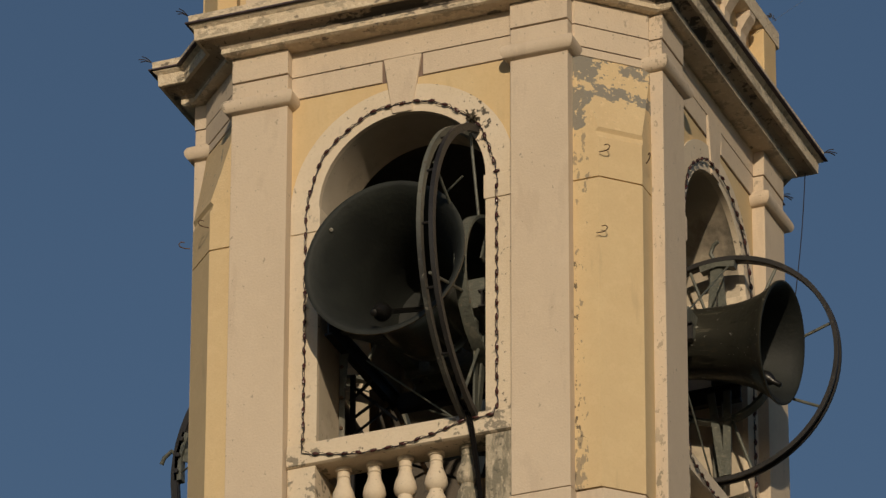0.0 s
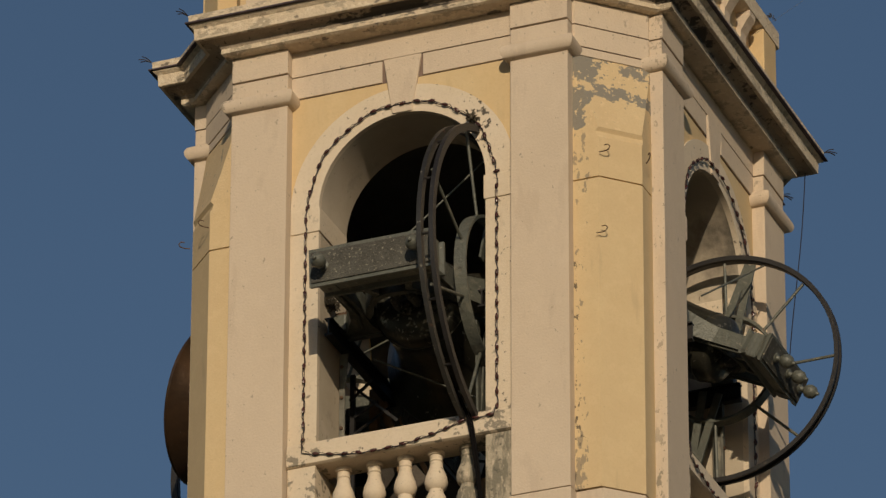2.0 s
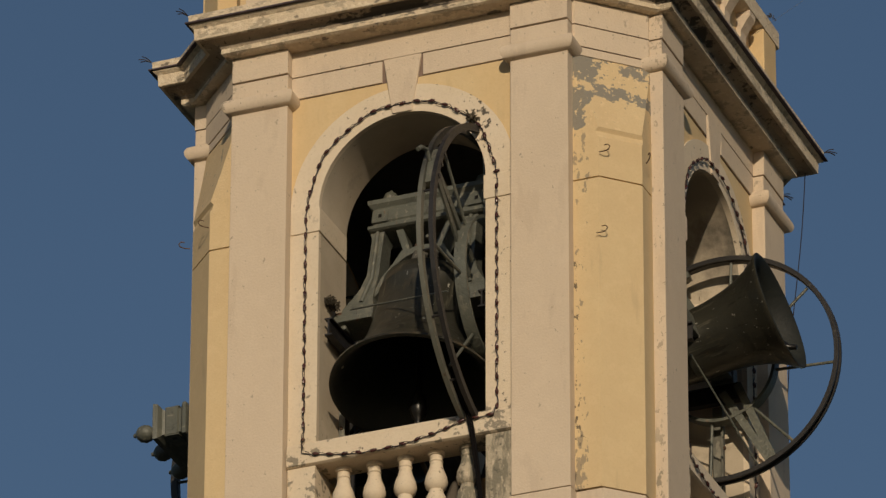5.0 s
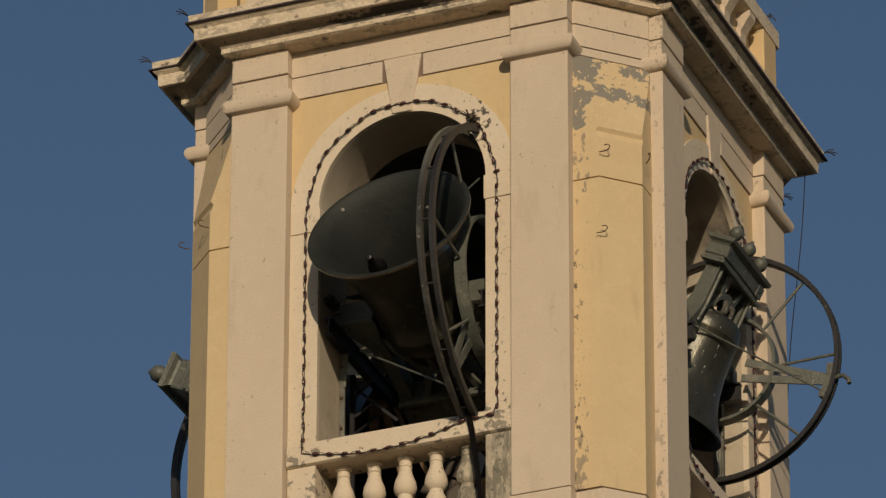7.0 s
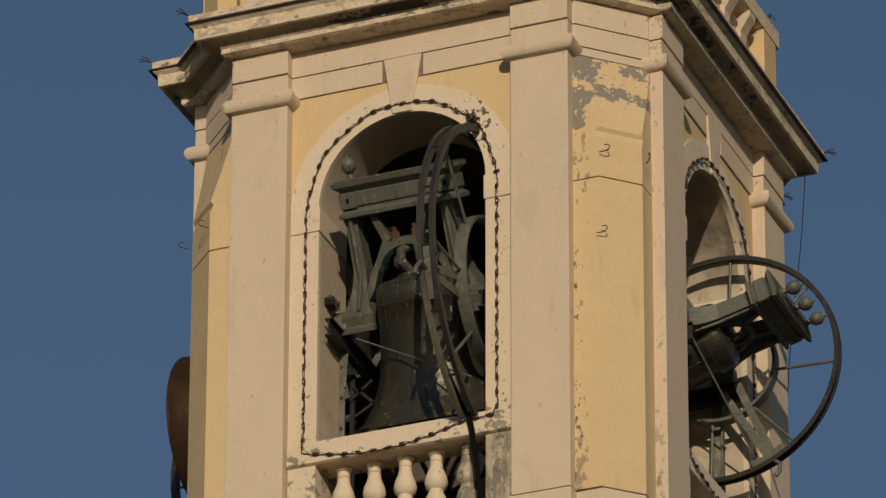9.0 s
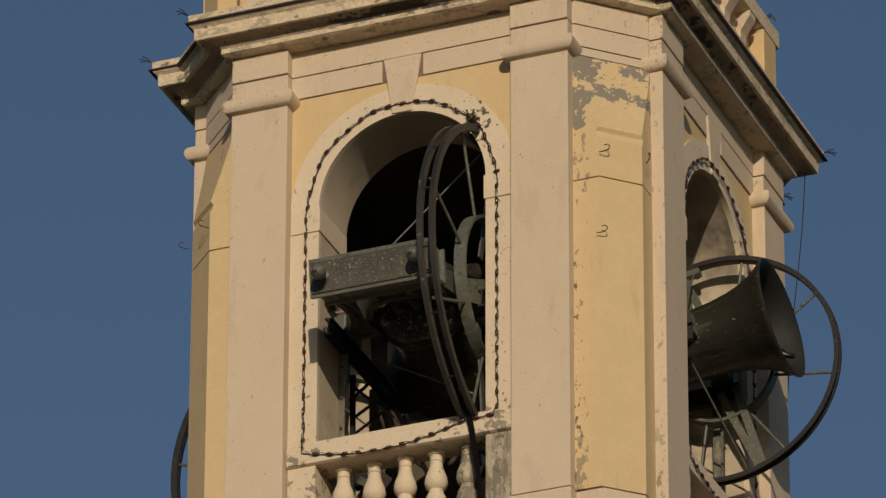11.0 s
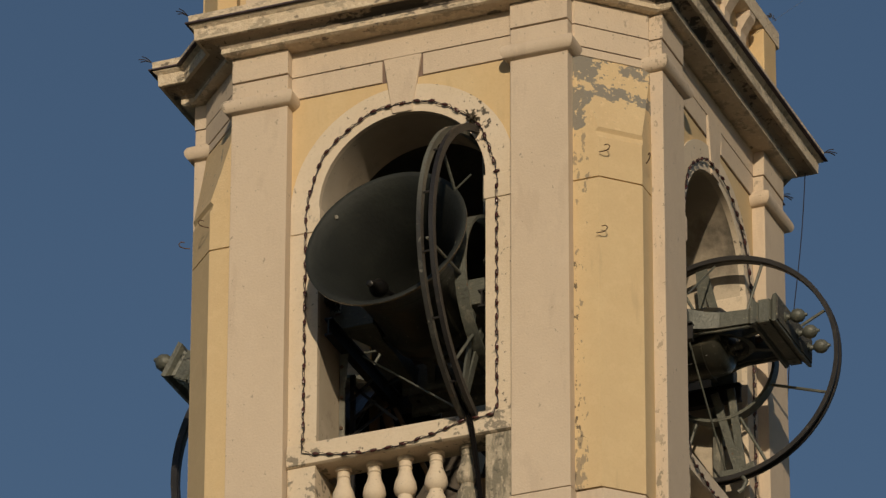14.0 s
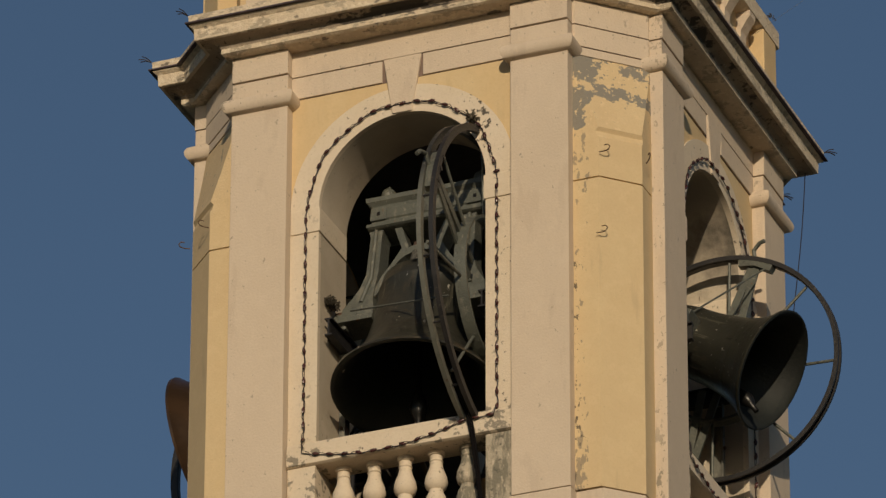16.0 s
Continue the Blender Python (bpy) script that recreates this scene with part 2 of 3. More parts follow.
grass_mat = mat("dry_field", (0.035, 0.037, 0.028), 0.95, layers=[((0.03, 0.035, 0.02), 0.05, 0.4, 0.6, 0.8, U), ((0.06, 0.052, 0.04), 0.4, 0.5, 0.7, 0.5, U)])
stone_shaft = mat("tower_shaft_plaster", (0.55, 0.44, 0.30), 0.92, layers=[((0.45, 0.36, 0.25), 0.6, 0.4, 0.65, 0.8, U), (GREY, 5, 0.64, 0.7, 0.7, U)], bump=0.3)


# ---------------------------------------------------------------- mesh helpers
def part(name, bm, material, parent=None, label="", m=None, smooth=False):
    me = bpy.data.meshes.new(name)
    bmesh.ops.recalc_face_normals(bm, faces=bm.faces)
    bm.to_mesh(me)
    bm.free()
    me.materials.append(material)
    if smooth:
        for f in me.polygons:
            f.use_smooth = True
        me.set_sharp_from_angle(angle=radians(38))
    ob = new(name, me)
    if parent:
        ob.parent = parent
    if m:
        ob.matrix_basis = m
    return tagged(ob, label=label)


def again(ob, parent, m):
    o = new(ob.name.split(".")[0], ob.data)
    o.parent, o.matrix_basis = parent, m
    return tagged(o, label=ob.get("label", ""))


def box(x0, x1, y0, y1, z0, z1, bevel=0.0, bm=None, m=None):
    b = bmesh.new()
    bmesh.ops.create_cube(b, size=1, matrix=Matrix.LocRotScale(
        ((x0 + x1) / 2, (y0 + y1) / 2, (z0 + z1) / 2), None, (abs(x1 - x0), abs(y1 - y0), abs(z1 - z0))))
    if bevel:
        bmesh.ops.bevel(b, geom=b.edges[:], offset=bevel, segments=2, affect="EDGES", profile=0.6)
    if m:
        b.transform(m)
    return merge(bm, b)


def merge(bm, b):
    if bm is None:
        return b
    me = bpy.data.meshes.new("tmp")
    b.to_mesh(me)
    b.free()
    bm.from_mesh(me)
    bpy.data.meshes.remove(me)
    return bm


def loft(rings, closed=True, caps=True, bm=None):
    bm = bm or bmesh.new()
    vs = [[bm.verts.new(v) for v in r] for r in rings]
    n = len(rings[0])
    for a, b in zip(vs, vs[1:]):
        for i in range(n if closed else n - 1):
            j = (i + 1) % n
            bm.faces.new((a[i], a[j], b[j], b[i]))
    if caps and closed:
        bm.faces.new(vs[0][::-1])
        bm.faces.new(vs[-1])
    return bm


def prism(poly, z0, z1, bm=None):
    return loft([[(x, y, z0) for x, y in poly], [(x, y, z1) for x, y in poly]], bm=bm)


def lathe(profile, seg=32, bm=None, closed=False, m=None):
    """Profile of (r, z) turned round z."""
    b = bmesh.new()
    rings = []
    for r, z in profile:
        if r < 1e-6:
            rings.append([b.verts.new((0, 0, z))])
        else:
            rings.append([b.verts.new((r * math.cos(2 * math.pi * k / seg), r * math.sin(2 * math.pi * k / seg), z)) for k in range(seg)])
    pairs = list(zip(rings, rings[1:])) + ([(rings[-1], rings[0])] if closed else [])
    for p, q in pairs:
        for k in range(seg):
            j = (k + 1) % seg
            if len(p) == 1 and len(q) == 1:
                continue
            if len(p) == 1:
                b.faces.new((p[0], q[j], q[k]))
            elif len(q) == 1:
                b.faces.new((p[k], p[j], q[0]))
            else:
                b.faces.new((p[k], p[j], q[j], q[k]))
    if m:
        b.transform(m)
    return merge(bm, b)


def tube(points, r, seg=8, bm=None, flat=None):
    """A round bar along points (mitred); flat = (half width, half height) for a bar of box section."""
    pts = [Vector(p) for p in points]
    rings = []
    ref = None
    for i, p in enumerate(pts):
        d = (pts[min(i + 1, len(pts) - 1)] - pts[max(i - 1, 0)]).normalized()
        if ref is None:
            ref = Vector((1, 0, 0)) if abs(d.x) < 0.8 else Vector((0, 0, 1))
        u = (ref - d * ref.dot(d)).normalized()
        w = d.cross(u)
        ref = u
        if flat:
            rings.append([p + u * a * flat[0] + w * b * flat[1] for a, b in ((1, 1), (-1, 1), (-1, -1), (1, -1))])
        else:
            rings.append([p + (u * math.cos(2 * math.pi * k / seg) + w * math.sin(2 * math.pi * k / seg)) * r for k in range(seg)])
    return merge(bm, loft(rings))


def sweep(path, profile, bm=None, closed=False):
    """Profile of (out, z) swept along a plan path of (x, y); out is to the right of the path's way; mitred corners."""
    n = len(path)
    rings = []
    for i in range(n):
        p = Vector(path[i])
        ways = []
        if i > 0 or closed:
            ways.append((p - Vector(path[i - 1])).normalized())
        if i < n - 1 or closed:
            ways.append((Vector(path[(i + 1) % n]) - p).normalized())
        nor = [Vector((w.y, -w.x)) for w in ways]
        mid = sum(nor, Vector((0, 0))).normalized()
        k = 1 / max(0.3, mid.dot(nor[0]))
        rings.append([(p.x + mid.x * o * k, p.y + mid.y * o * k, z) for o, z in profile])
    if closed:
        rings.append(rings[0])
    b = loft(rings, caps=not closed)
    if closed:
        bmesh.ops.remove_doubles(b, verts=b.verts, dist=1e-5)
    return merge(bm, b)


# ---------------------------------------------------------------- plan of the tower
P, Q, H = 1.335, 0.885, 1.874      # pilaster outer and inner edge, half width
W, IN = 0.10, 0.62                 # wall plane and inner face, behind the pilasters' face
OR, ZS = 0.665, 0.36               # opening: half width, springing
SILL, FLOOR_Z, TOP = -1.58, -3.05, 1.70
HUB = Vector((0, H, 0))


def face(k):
    """Turns the south front to side k (1: east, 2: back, 3: west)."""
    return Matrix.Translation(HUB) @ Matrix.Rotation(radians(90 * k), 4, "Z") @ Matrix.Translation(-HUB)


ground = part("ground", box(-900, 900, -900, 900, GROUND - 0.3, GROUND), grass_mat)
tagged(ground, "dry grassy ground around the tower", "ground", kind="structure")

tower = new("bell_tower")
tower.location = (0, 0, 0)
tagged(tower, "cream and yellow plastered bell tower with arched belfry openings", "bell tower")


def arch_outline(r, z0, seg=56):
    pts = [(r, z0), (r, ZS)]
    pts += [(r * math.cos(math.pi * k / seg), ZS + r * math.sin(math.pi * k / seg)) for k in range(1, seg)]
    return pts + [(-r, ZS), (-r, z0)]


def arch_band(r_in, r_out, y0, y1, z0, seg=56):
    """A band round the opening between two radii."""
    a, b = arch_outline(r_in, z0, seg), arch_outline(r_out, z0, seg)
    rings = [[(a[i][0], y0, a[i][1]), (b[i][0], y0, b[i][1]), (b[i][0], y1, b[i][1]), (a[i][0], y1, a[i][1])] for i in range(len(a))]
    return loft(rings)


def face_wall():
    """One wall with its arched opening cut through it."""
    bm = bmesh.new()
    hw, z0 = P - 0.04, FLOOR_Z
    a = arch_outline(OR, z0)
    out = []
    for x, z in a:
        if z <= ZS + 1e-6:
            out.append((math.copysign(hw, x), z))
        else:
            s = min(hw / max(abs(x), 1e-6), (TOP - ZS) / (z - ZS))
            out.append((x * s, ZS + (z - ZS) * s))
    def add_pair(i, j):
        for y, flip in ((W, 1), (IN, -1)):
            v = [bm.verts.new((q[0], y, q[1])) for q in (a[i], a[j], out[j], out[i])]
            bm.faces.new(v[::flip])
    for i in range(len(a) - 1):
        j = i + 1
        add_pair(i, j)
        v = [bm.verts.new(c) for c in ((a[i][0], W, a[i][1]), (a[j][0], W, a[j][1]), (a[j][0], IN, a[j][1]), (a[i][0], IN, a[i][1]))]
        bm.faces.new(v)
        c, d = out[i], out[j]
        if abs(c[0] - d[0]) > 1e-6 and abs(c[1] - d[1]) > 1e-6:      # the upper corner
            k = (math.copysign(hw, c[0] if abs(c[0]) > abs(d[0]) else d[0]), TOP)
            for y in (W, IN):
                bm.faces.new([bm.verts.new((q[0], y, q[1])) for q in (c, k, d)])
    bmesh.ops.remove_doubles(bm, verts=bm.verts, dist=1e-5)
    box(-hw, -OR, W, IN, FLOOR_Z - 0.02, FLOOR_Z, bm=bm)
    box(OR, hw, W, IN, FLOOR_Z - 0.02, FLOOR_Z, bm=bm)
    return bm


def keystone():
    t, b = 0.15, 0.08
    ring = lambda y, e: [(-t + e, y, 1.485), (t - e, y, 1.485), (b - e, y, 1.02), (-b + e, y, 1.02)]
    return loft([ring(IN - 0.3, 0), ring(W - 0.020, 0), ring(W - 0.026, 0.006)])


def torus_profile(r, zc, n=12):
    return [(-0.02, zc - r), *[(r * 0.92 * math.cos(-math.pi / 2 + math.pi * k / n), zc + r * math.sin(-math.pi / 2 + math.pi * k / n)) for k in range(n + 1)], (-0.02, zc + r)]


def pilaster_path(s):
    a = [(-Q, W + 0.06), (-Q, 0), (-P, 0), (-P, W + 0.06)]
    return a[::-1] if s < 0 else [(-x, y) for x, y in a]


parts_of_face = []


def add(name, bm, material, label="", smooth=False):
    parts_of_face.append(part(name, bm, material, tower, label, smooth=smooth))
    return parts_of_face[-1]


add("wall", face_wall(), plaster_yellow)
add("archivolt", arch_band(OR - 0.008, Q - 0.002, W - 0.014, W + 0.03, SILL - 0.2), plaster_pale, "pale plaster band round the arch")
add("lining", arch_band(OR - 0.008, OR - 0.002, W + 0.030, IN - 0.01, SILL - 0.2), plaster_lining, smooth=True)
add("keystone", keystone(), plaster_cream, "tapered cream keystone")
for s in (-1, 1):
    x0, x1 = sorted((s * (OR - 0.02), s * (Q - 0.006)))
    add("impost", box(x0, x1, W - 0.026, IN - 0.03, 0.155, 0.352, 0.006), plaster_pale)
    x0, x1 = sorted((s * 0.163, s * (Q + 0.02)))
    add("frieze_band", box(x0, x1, W - 0.016, W + 0.05, 1.306, 1.485, 0.003), plaster_cream)
    x0, x1 = sorted((s * Q, s * P))
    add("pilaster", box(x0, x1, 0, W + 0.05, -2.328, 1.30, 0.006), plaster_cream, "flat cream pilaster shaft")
    add("necking", box(x0, x1, 0.004, W + 0.05, 1.30, 1.484, 0.005), plaster_cream)
    add("pilaster_block", box(x0, x1, -0.004, W + 0.05, 1.495, TOP, 0.005), plaster_cream)
    add("torus", sweep(pilaster_path(s), torus_profile(0.066, 1.283)), plaster_cream, "rounded torus moulding", smooth=True)
    add("pedestal", box(x0 - 0.01, x1 + 0.01, -0.02, W + 0.05, FLOOR_Z, -2.345, 0.006), plaster_cream)
add("frieze", box(-Q - 0.02, Q + 0.02, W - 0.018, W + 0.05, 1.494, TOP, 0.003), plaster_cream)
add("frieze_joint", box(-Q - 0.01, Q + 0.01, W - 0.004, W + 0.05, 1.302, 1.496), groove_dark)


def pier_ring(z, e, sink=0.0):
    """Plan of the corner pier at height z; e: 0 recessed chamfer, 1 full panel."""
    y = W - 0.006 * e + sink
    c = P + (1.536 - P) * e
    c0 = c if e > 0 else P + 1e-3
    return [(P - 0.04, y, z), (c0, y, z), (H - y, H - c0, z), (H - y, H - P + 0.04, z), (H - IN, H - P + 0.04, z), (P - 0.04, IN, z)]


def pier_body():
    rings = [pier_ring(-2.328, 1), pier_ring(0.165, 1)]
    rings += [pier_ring(0.166, 0.975, 0.014), pier_ring(0.177, 0.975, 0.014), pier_ring(0.178, 1), pier_ring(0.50, 1), pier_ring(0.52, 0.91), pier_ring(0.555, 0.865), pier_ring(0.585, 0.985)]
    return loft(rings)


add("corner_pier", pier_body(), plaster_pier, "yellow chamfered corner pier with a curved top")
add("peeling_panel", loft([pier_ring(0.585 + 0.655 * k / 12, 0.985 * (1 - k / 12) ** 1.15 + 0.001) for k in range(13)]), plaster_peeling, "yellow plaster peeling to grey")
add("corner_frieze", loft([pier_ring(1.24, 0.06), pier_ring(1.305, 0.06)]), plaster_cream)
add("corner_frieze", loft([pier_ring(1.313, 0.10), pier_ring(1.484, 0.10)]), plaster_cream)
add("corner_frieze", loft([pier_ring(1.495, 0.10), pier_ring(TOP, 0.10)]), plaster_cream)
add("frieze_joint", loft([pier_ring(1.30, 0.02), pier_ring(1.50, 0.02)]), groove_dark)
add("corner_pedestal", loft([pier_ring(FLOOR_Z, 1.06), pier_ring(-2.345, 1.06)]), plaster_cream)

# balustrade under each opening
rail = sweep([(-Q + 0.012, 0.20), (Q - 0.012, 0.20)], [(0.13, SILL - 0.185), (0.15, SILL - 0.175), (0.15, SILL - 0.03), (0.13, SILL), (-0.12, SILL), (-0.12, SILL - 0.185)])
add("balustrade_rail", rail, plaster_pale, "weathered pale balustrade rail")
add("balustrade_base", box(-OR - 0.1, OR + 0.1, W - 0.02, 0.36, FLOOR_Z, -2.40), plaster_pale)
for s in (-1, 1):
    x0, x1 = sorted((s * (OR - 0.005), s * (Q - 0.01)))
    add("balustrade_pier", box(x0, x1, W - 0.025, 0.36, -2.40, SILL - 0.188, 0.005), plaster_stained if s > 0 else plaster_pale)
BAL = [(0.062, 0), (0.062, -0.03), (0.048, -0.035), (0.044, -0.06), (0.052, -0.075), (0.045, -0.085), (0.052, -0.13), (0.078, -0.20), (0.085, -0.245), (0.075, -0.285),
       (0.052, -0.305), (0.055, -0.325), (0.072, -0.36), (0.085, -0.41), (0.078, -0.46), (0.052, -0.54), (0.045, -0.57), (0.062, -0.59), (0.062, -0.62)]
for x in (-0.495, -0.255, -0.015, 0.224, 0.468):
    bm = lathe([(r, z + SILL - 0.185) for r, z in BAL], 20)
    bm.transform(Matrix.Translation((x, 0.22, 0)))
    if x > 0.4:
        add("baluster", bm, plaster_stained, "lichen-stained grey baluster", smooth=True)
    else:
        add("baluster", bm, plaster_pale, "turned pale stone baluster", smooth=True)

# inward faces take the copy darkened for indoor shade
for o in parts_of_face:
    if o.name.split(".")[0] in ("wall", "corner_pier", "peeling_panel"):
        o.data.materials.append(plaster_inner_shade)
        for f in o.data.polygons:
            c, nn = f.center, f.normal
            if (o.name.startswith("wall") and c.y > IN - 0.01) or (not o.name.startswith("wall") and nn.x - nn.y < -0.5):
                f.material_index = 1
for k in (1, 2, 3):
    for o in list(parts_of_face):
        twin = again(o, tower, face(k))
        if k > 1 and o.name.startswith("peeling_panel"):     # the other corners have lost less of their plaster
            twin.data = o.data.copy()
            twin.data.materials[0] = plaster_fading
            tagged(twin, label="faded yellow plaster, hardly peeling")

# cornice: courses swept round the whole plan
def plan(c, spread=1.05):
    """Outline at c before the pilasters: each corner has two returns and a set-back chamfer."""
    e = P + max(c, 0) * spread
    y = e - (1.235 + 1.5 * c)
    pts = []
    for k in range(4):
        m = face(k)
        pts += [(m @ Vector(q)).to_2d() for q in ((-e, y, 0), (-e, -c, 0), (e, -c, 0), (e, y, 0))]
    return [tuple(p) for p in pts]


def course(name, levels, material, label=""):
    rings = [[(x, y, z) for x, y in plan(c, sp)] for c, sp, z in levels]
    return part(name, loft(rings), material, tower, label)


course("architrave", [(0.07, 0.55, TOP + 0.001), (0.095, 0.55, TOP + 0.012), (0.095, 0.55, TOP + 0.05)], plaster_weathered, "weathered architrave moulding")
course("cavetto", [(0.09, 0.6, TOP + 0.051), (0.10, 0.7, TOP + 0.075), (0.13, 0.85, TOP + 0.092), (0.185, 1.05, TOP + 0.099)], plaster_shaded_soot, "soot-stained hollow moulding, browned for its shade")
course("cornice", [(0.205, 1.05, TOP + 0.10), (0.212, 1.05, TOP + 0.104), (0.215, 1.05, TOP + 0.195), (0.24, 1.05, TOP + 0.215), (0.245, 1.05, TOP + 0.225)], plaster_weathered, "stained projecting cornice")
course("flashing", [(0.275, 1.0, TOP + 0.226), (0.275, 1.0, TOP + 0.236)], copper_flashing, "thin dark metal flashing")
course("cornice_capping", [(0.248, 1.02, TOP + 0.237), (0.252, 1.02, TOP + 0.30), (0.20, 1.02, TOP + 0.33)], plaster_weathered)
part("ceiling", box(-1.29, 1.29, H - 1.29, H + 1.29, 1.45, 1.69), plaster_inner_shade, tower)
part("belfry_floor", box(-1.75, 1.75, H - 1.75, H + 1.75, FLOOR_Z - 0.3, FLOOR_Z), plaster_inner_shade, tower)
course("shaft", [(0.02, 0.4, GROUND), (0.02, 0.4, FLOOR_Z - 0.001)], stone_shaft, "plain plastered tower shaft")
# attic above the cornice
course("attic_wall", [(-0.12, 0.4, TOP + 0.331), (-0.12, 0.4, 3.05)], plaster_yellow)
course("attic_cornice", [(-0.06, 0.4, 2.82), (-0.005, 0.4, 2.84), (-0.005, 0.4, 2.98), (-0.05, 0.4, 3.06)], plaster_weathered)
for k in range(4):
    for x in (-1.1, 1.1, 1.62):
        y = 0.06 if x < 1.3 else 0.30
        bm = box(-0.14, 0.14, -0.06, 0.1, TOP + 0.33, 2.82, 0.01)
        bm.transform(face(k) @ Matrix.Translation((x, y, 0)) @ Matrix.Rotation(radians(45 if x > 1.3 else 0), 4, "Z"))
        part("attic_pilaster", bm, plaster_yellow if x > 1 else plaster_cream, tower)


for k in range(4):
    for x in (-0.72, -0.36, 0.0, 0.36, 0.72):
        prof = [(0.0, 2.50), (0.03, 2.50), (0.05, 2.54), (0.035, 2.60), (0.04, 2.66), (0.08, 2.73), (0.115, 2.78), (0.115, 2.825), (0.0, 2.825)]
        bm = loft([[(x + e, 0.12 - o, z) for o, z in prof] for e in (-0.06, 0.06)])
        bm.transform(face(k))
        part("console", bm, plaster_cream, tower)


# ---------------------------------------------------------------- bells
def ring_band(r0, r1, x0, x1, seg=72, bm=None):
    """A ring round the x axis, of box section."""
    prof = [(r0, x0), (r1, x0), (r1, x1), (r0, x1)]
    return lathe(prof, seg, bm, closed=True, m=Matrix.Rotation(radians(90), 4, "Y"))


def polar(r, deg, x=0.0):
    """A point at r from the axis, deg from straight down towards the outside."""
    a = radians(deg)
    return Vector((x, -r * math.sin(a), -r * math.cos(a)))


def swinging_bell(s, wheel_r, wheel_x, finial_xs, finial_z, label, cleat=100, lean=0.0, rim_t=0.05, hw=0.05, deep=1.0, shift=0.0, fat=1.0, ring=0.02, flange=None, cut=0.0, ball=1.0, bronze_skin=None, low_rod=False, tall=1.0):
    bell = new("swinging_bell")
    tagged(bell, label, "bell", "bells of the tower")
    # bronze body
    outer = [(0, 0.345), (0.10, 0.345), (0.155, 0.338), (0.16, 0.318), (0.22, 0.303), (0.285, 0.285), (0.322, 0.245), (0.335, 0.16), (0.338, 0.12), (0.345, 0.115), (0.345, 0.10), (0.34, 0.09), (0.345, -0.05),
             (0.36, -0.22), (0.39, -0.40), (0.425, -0.53), (0.432, -0.54), (0.436, -0.555), (0.445, -0.575), (0.49, -0.68), (0.497, -0.69), (0.505, -0.70), (0.56, -0.785), (0.598, -0.825), (0.60, -0.845)]
    rim = [(0.585, -0.85), (0.56, -0.84)]
    inner = [(0.56, -0.84), (0.50, -0.74), (0.45, -0.64), (0.40, -0.52), (0.345, -0.35), (0.315, -0.15), (0.30, 0.08), (0.26, 0.18), (0, 0.22)]
    sc = lambda pr: [(r * s * fat, z * s * tall - (deep - 1.0) * 0.83) for r, z in pr]
    hang = Matrix.Rotation(radians(-lean), 4, "X") @ Matrix.Translation((shift, 0, 0))
    body = part("bell", lathe(sc(outer), 64), bronze_skin or bronze, bell, "dark weathered bronze bell", m=hang, smooth=True)
    part("bell_inside", lathe(sc(outer[-1:] + rim[:1] + inner), 64), bronze_inner, body, "dull green inner face darkened for the hollow's shade", smooth=True)
    if low_rod:
        # pale disc puts a shiny spot's glint inside the mouth
        spot = Matrix.Translation((-0.438, -0.337, -0.76)) @ Vector((0.75, 0.45, -0.5)).to_track_quat("Z", "Y").to_matrix().to_4x4()
        part("paint_mark", lathe([(0, 0.006), (0.012, 0.005), (0.016, 0), (0, -0.004)], 12, m=spot), steel_white, body, "small pale disc for a shiny spot's glint", smooth=True)
    for k in range(6):
        a = 2 * math.pi * k / 6
        c, d = math.cos(a), math.sin(a)
        pts = [(0.07 * c * s, 0.07 * d * s, 0.30 * s - (deep - 1.0) * 0.83), (0.15 * c * s, 0.15 * d * s, 0.36 * s), (0.14 * c * s, 0.14 * d * s, 0.44 * s), (0.05 * c * s, 0.05 * d * s, 0.47 * s)]
        part("canon", tube(pts, 0.036 * s, 8), iron_droppings, body, "canon loop spotted with droppings", smooth=True)
    clapper = part("clapper", lathe([(0.0, 0.05 * s), (0.02 * s, 0.05 * s), (0.02 * s, -0.62 * s), (0.03 * s, -0.7 * s), (0.062 * s, -0.78 * s), (0.07 * s, -0.83 * s), (0.05 * s, -0.89 * s),
                                    (0.028 * s, -0.92 * s), (0.025 * s, -1.0 * s), (0, -1.01 * s)], 20), iron_black, bell, "black greased iron clapper", smooth=True)
    # iron headstock
    zt = finial_z - 0.125 * s
    zb = zt - 0.27 * s
    hb, dp = 0.5 * s, 0.13 * s
    sec = [(dp - 0.02 * s, zb), (dp, zb + 0.008 * s), (dp, zb + 0.035 * s), (dp - 0.03 * s, zb + 0.06 * s), (dp - 0.03 * s, zb + 0.075 * s), (dp - 0.018 * s, zb + 0.085 * s),
           (dp - 0.018 * s, zt - 0.09 * s), (dp - 0.03 * s, zt - 0.08 * s), (dp - 0.02 * s, zt - 0.06 * s), (dp + 0.012 * s, zt - 0.035 * s), (dp + 0.018 * s, zt)]
    rect = lambda o: [(cut - hb - o + dp, -o), (hb + o - dp, -o), (hb + o - dp, o), (cut - hb - o + dp, o)]
    beam = part("headstock", loft([[(x, y, z) for x, y in rect(o)] for o, z in sec]), iron_painted, bell, "moulded grey-green iron headstock")
    part("headstock_top", box(cut - hb, hb, -dp + 0.01 * s, dp - 0.01 * s, zt - 0.002, zt + 0.012 * s, 0.004), iron_droppings, beam, "top crusted with bird droppings")
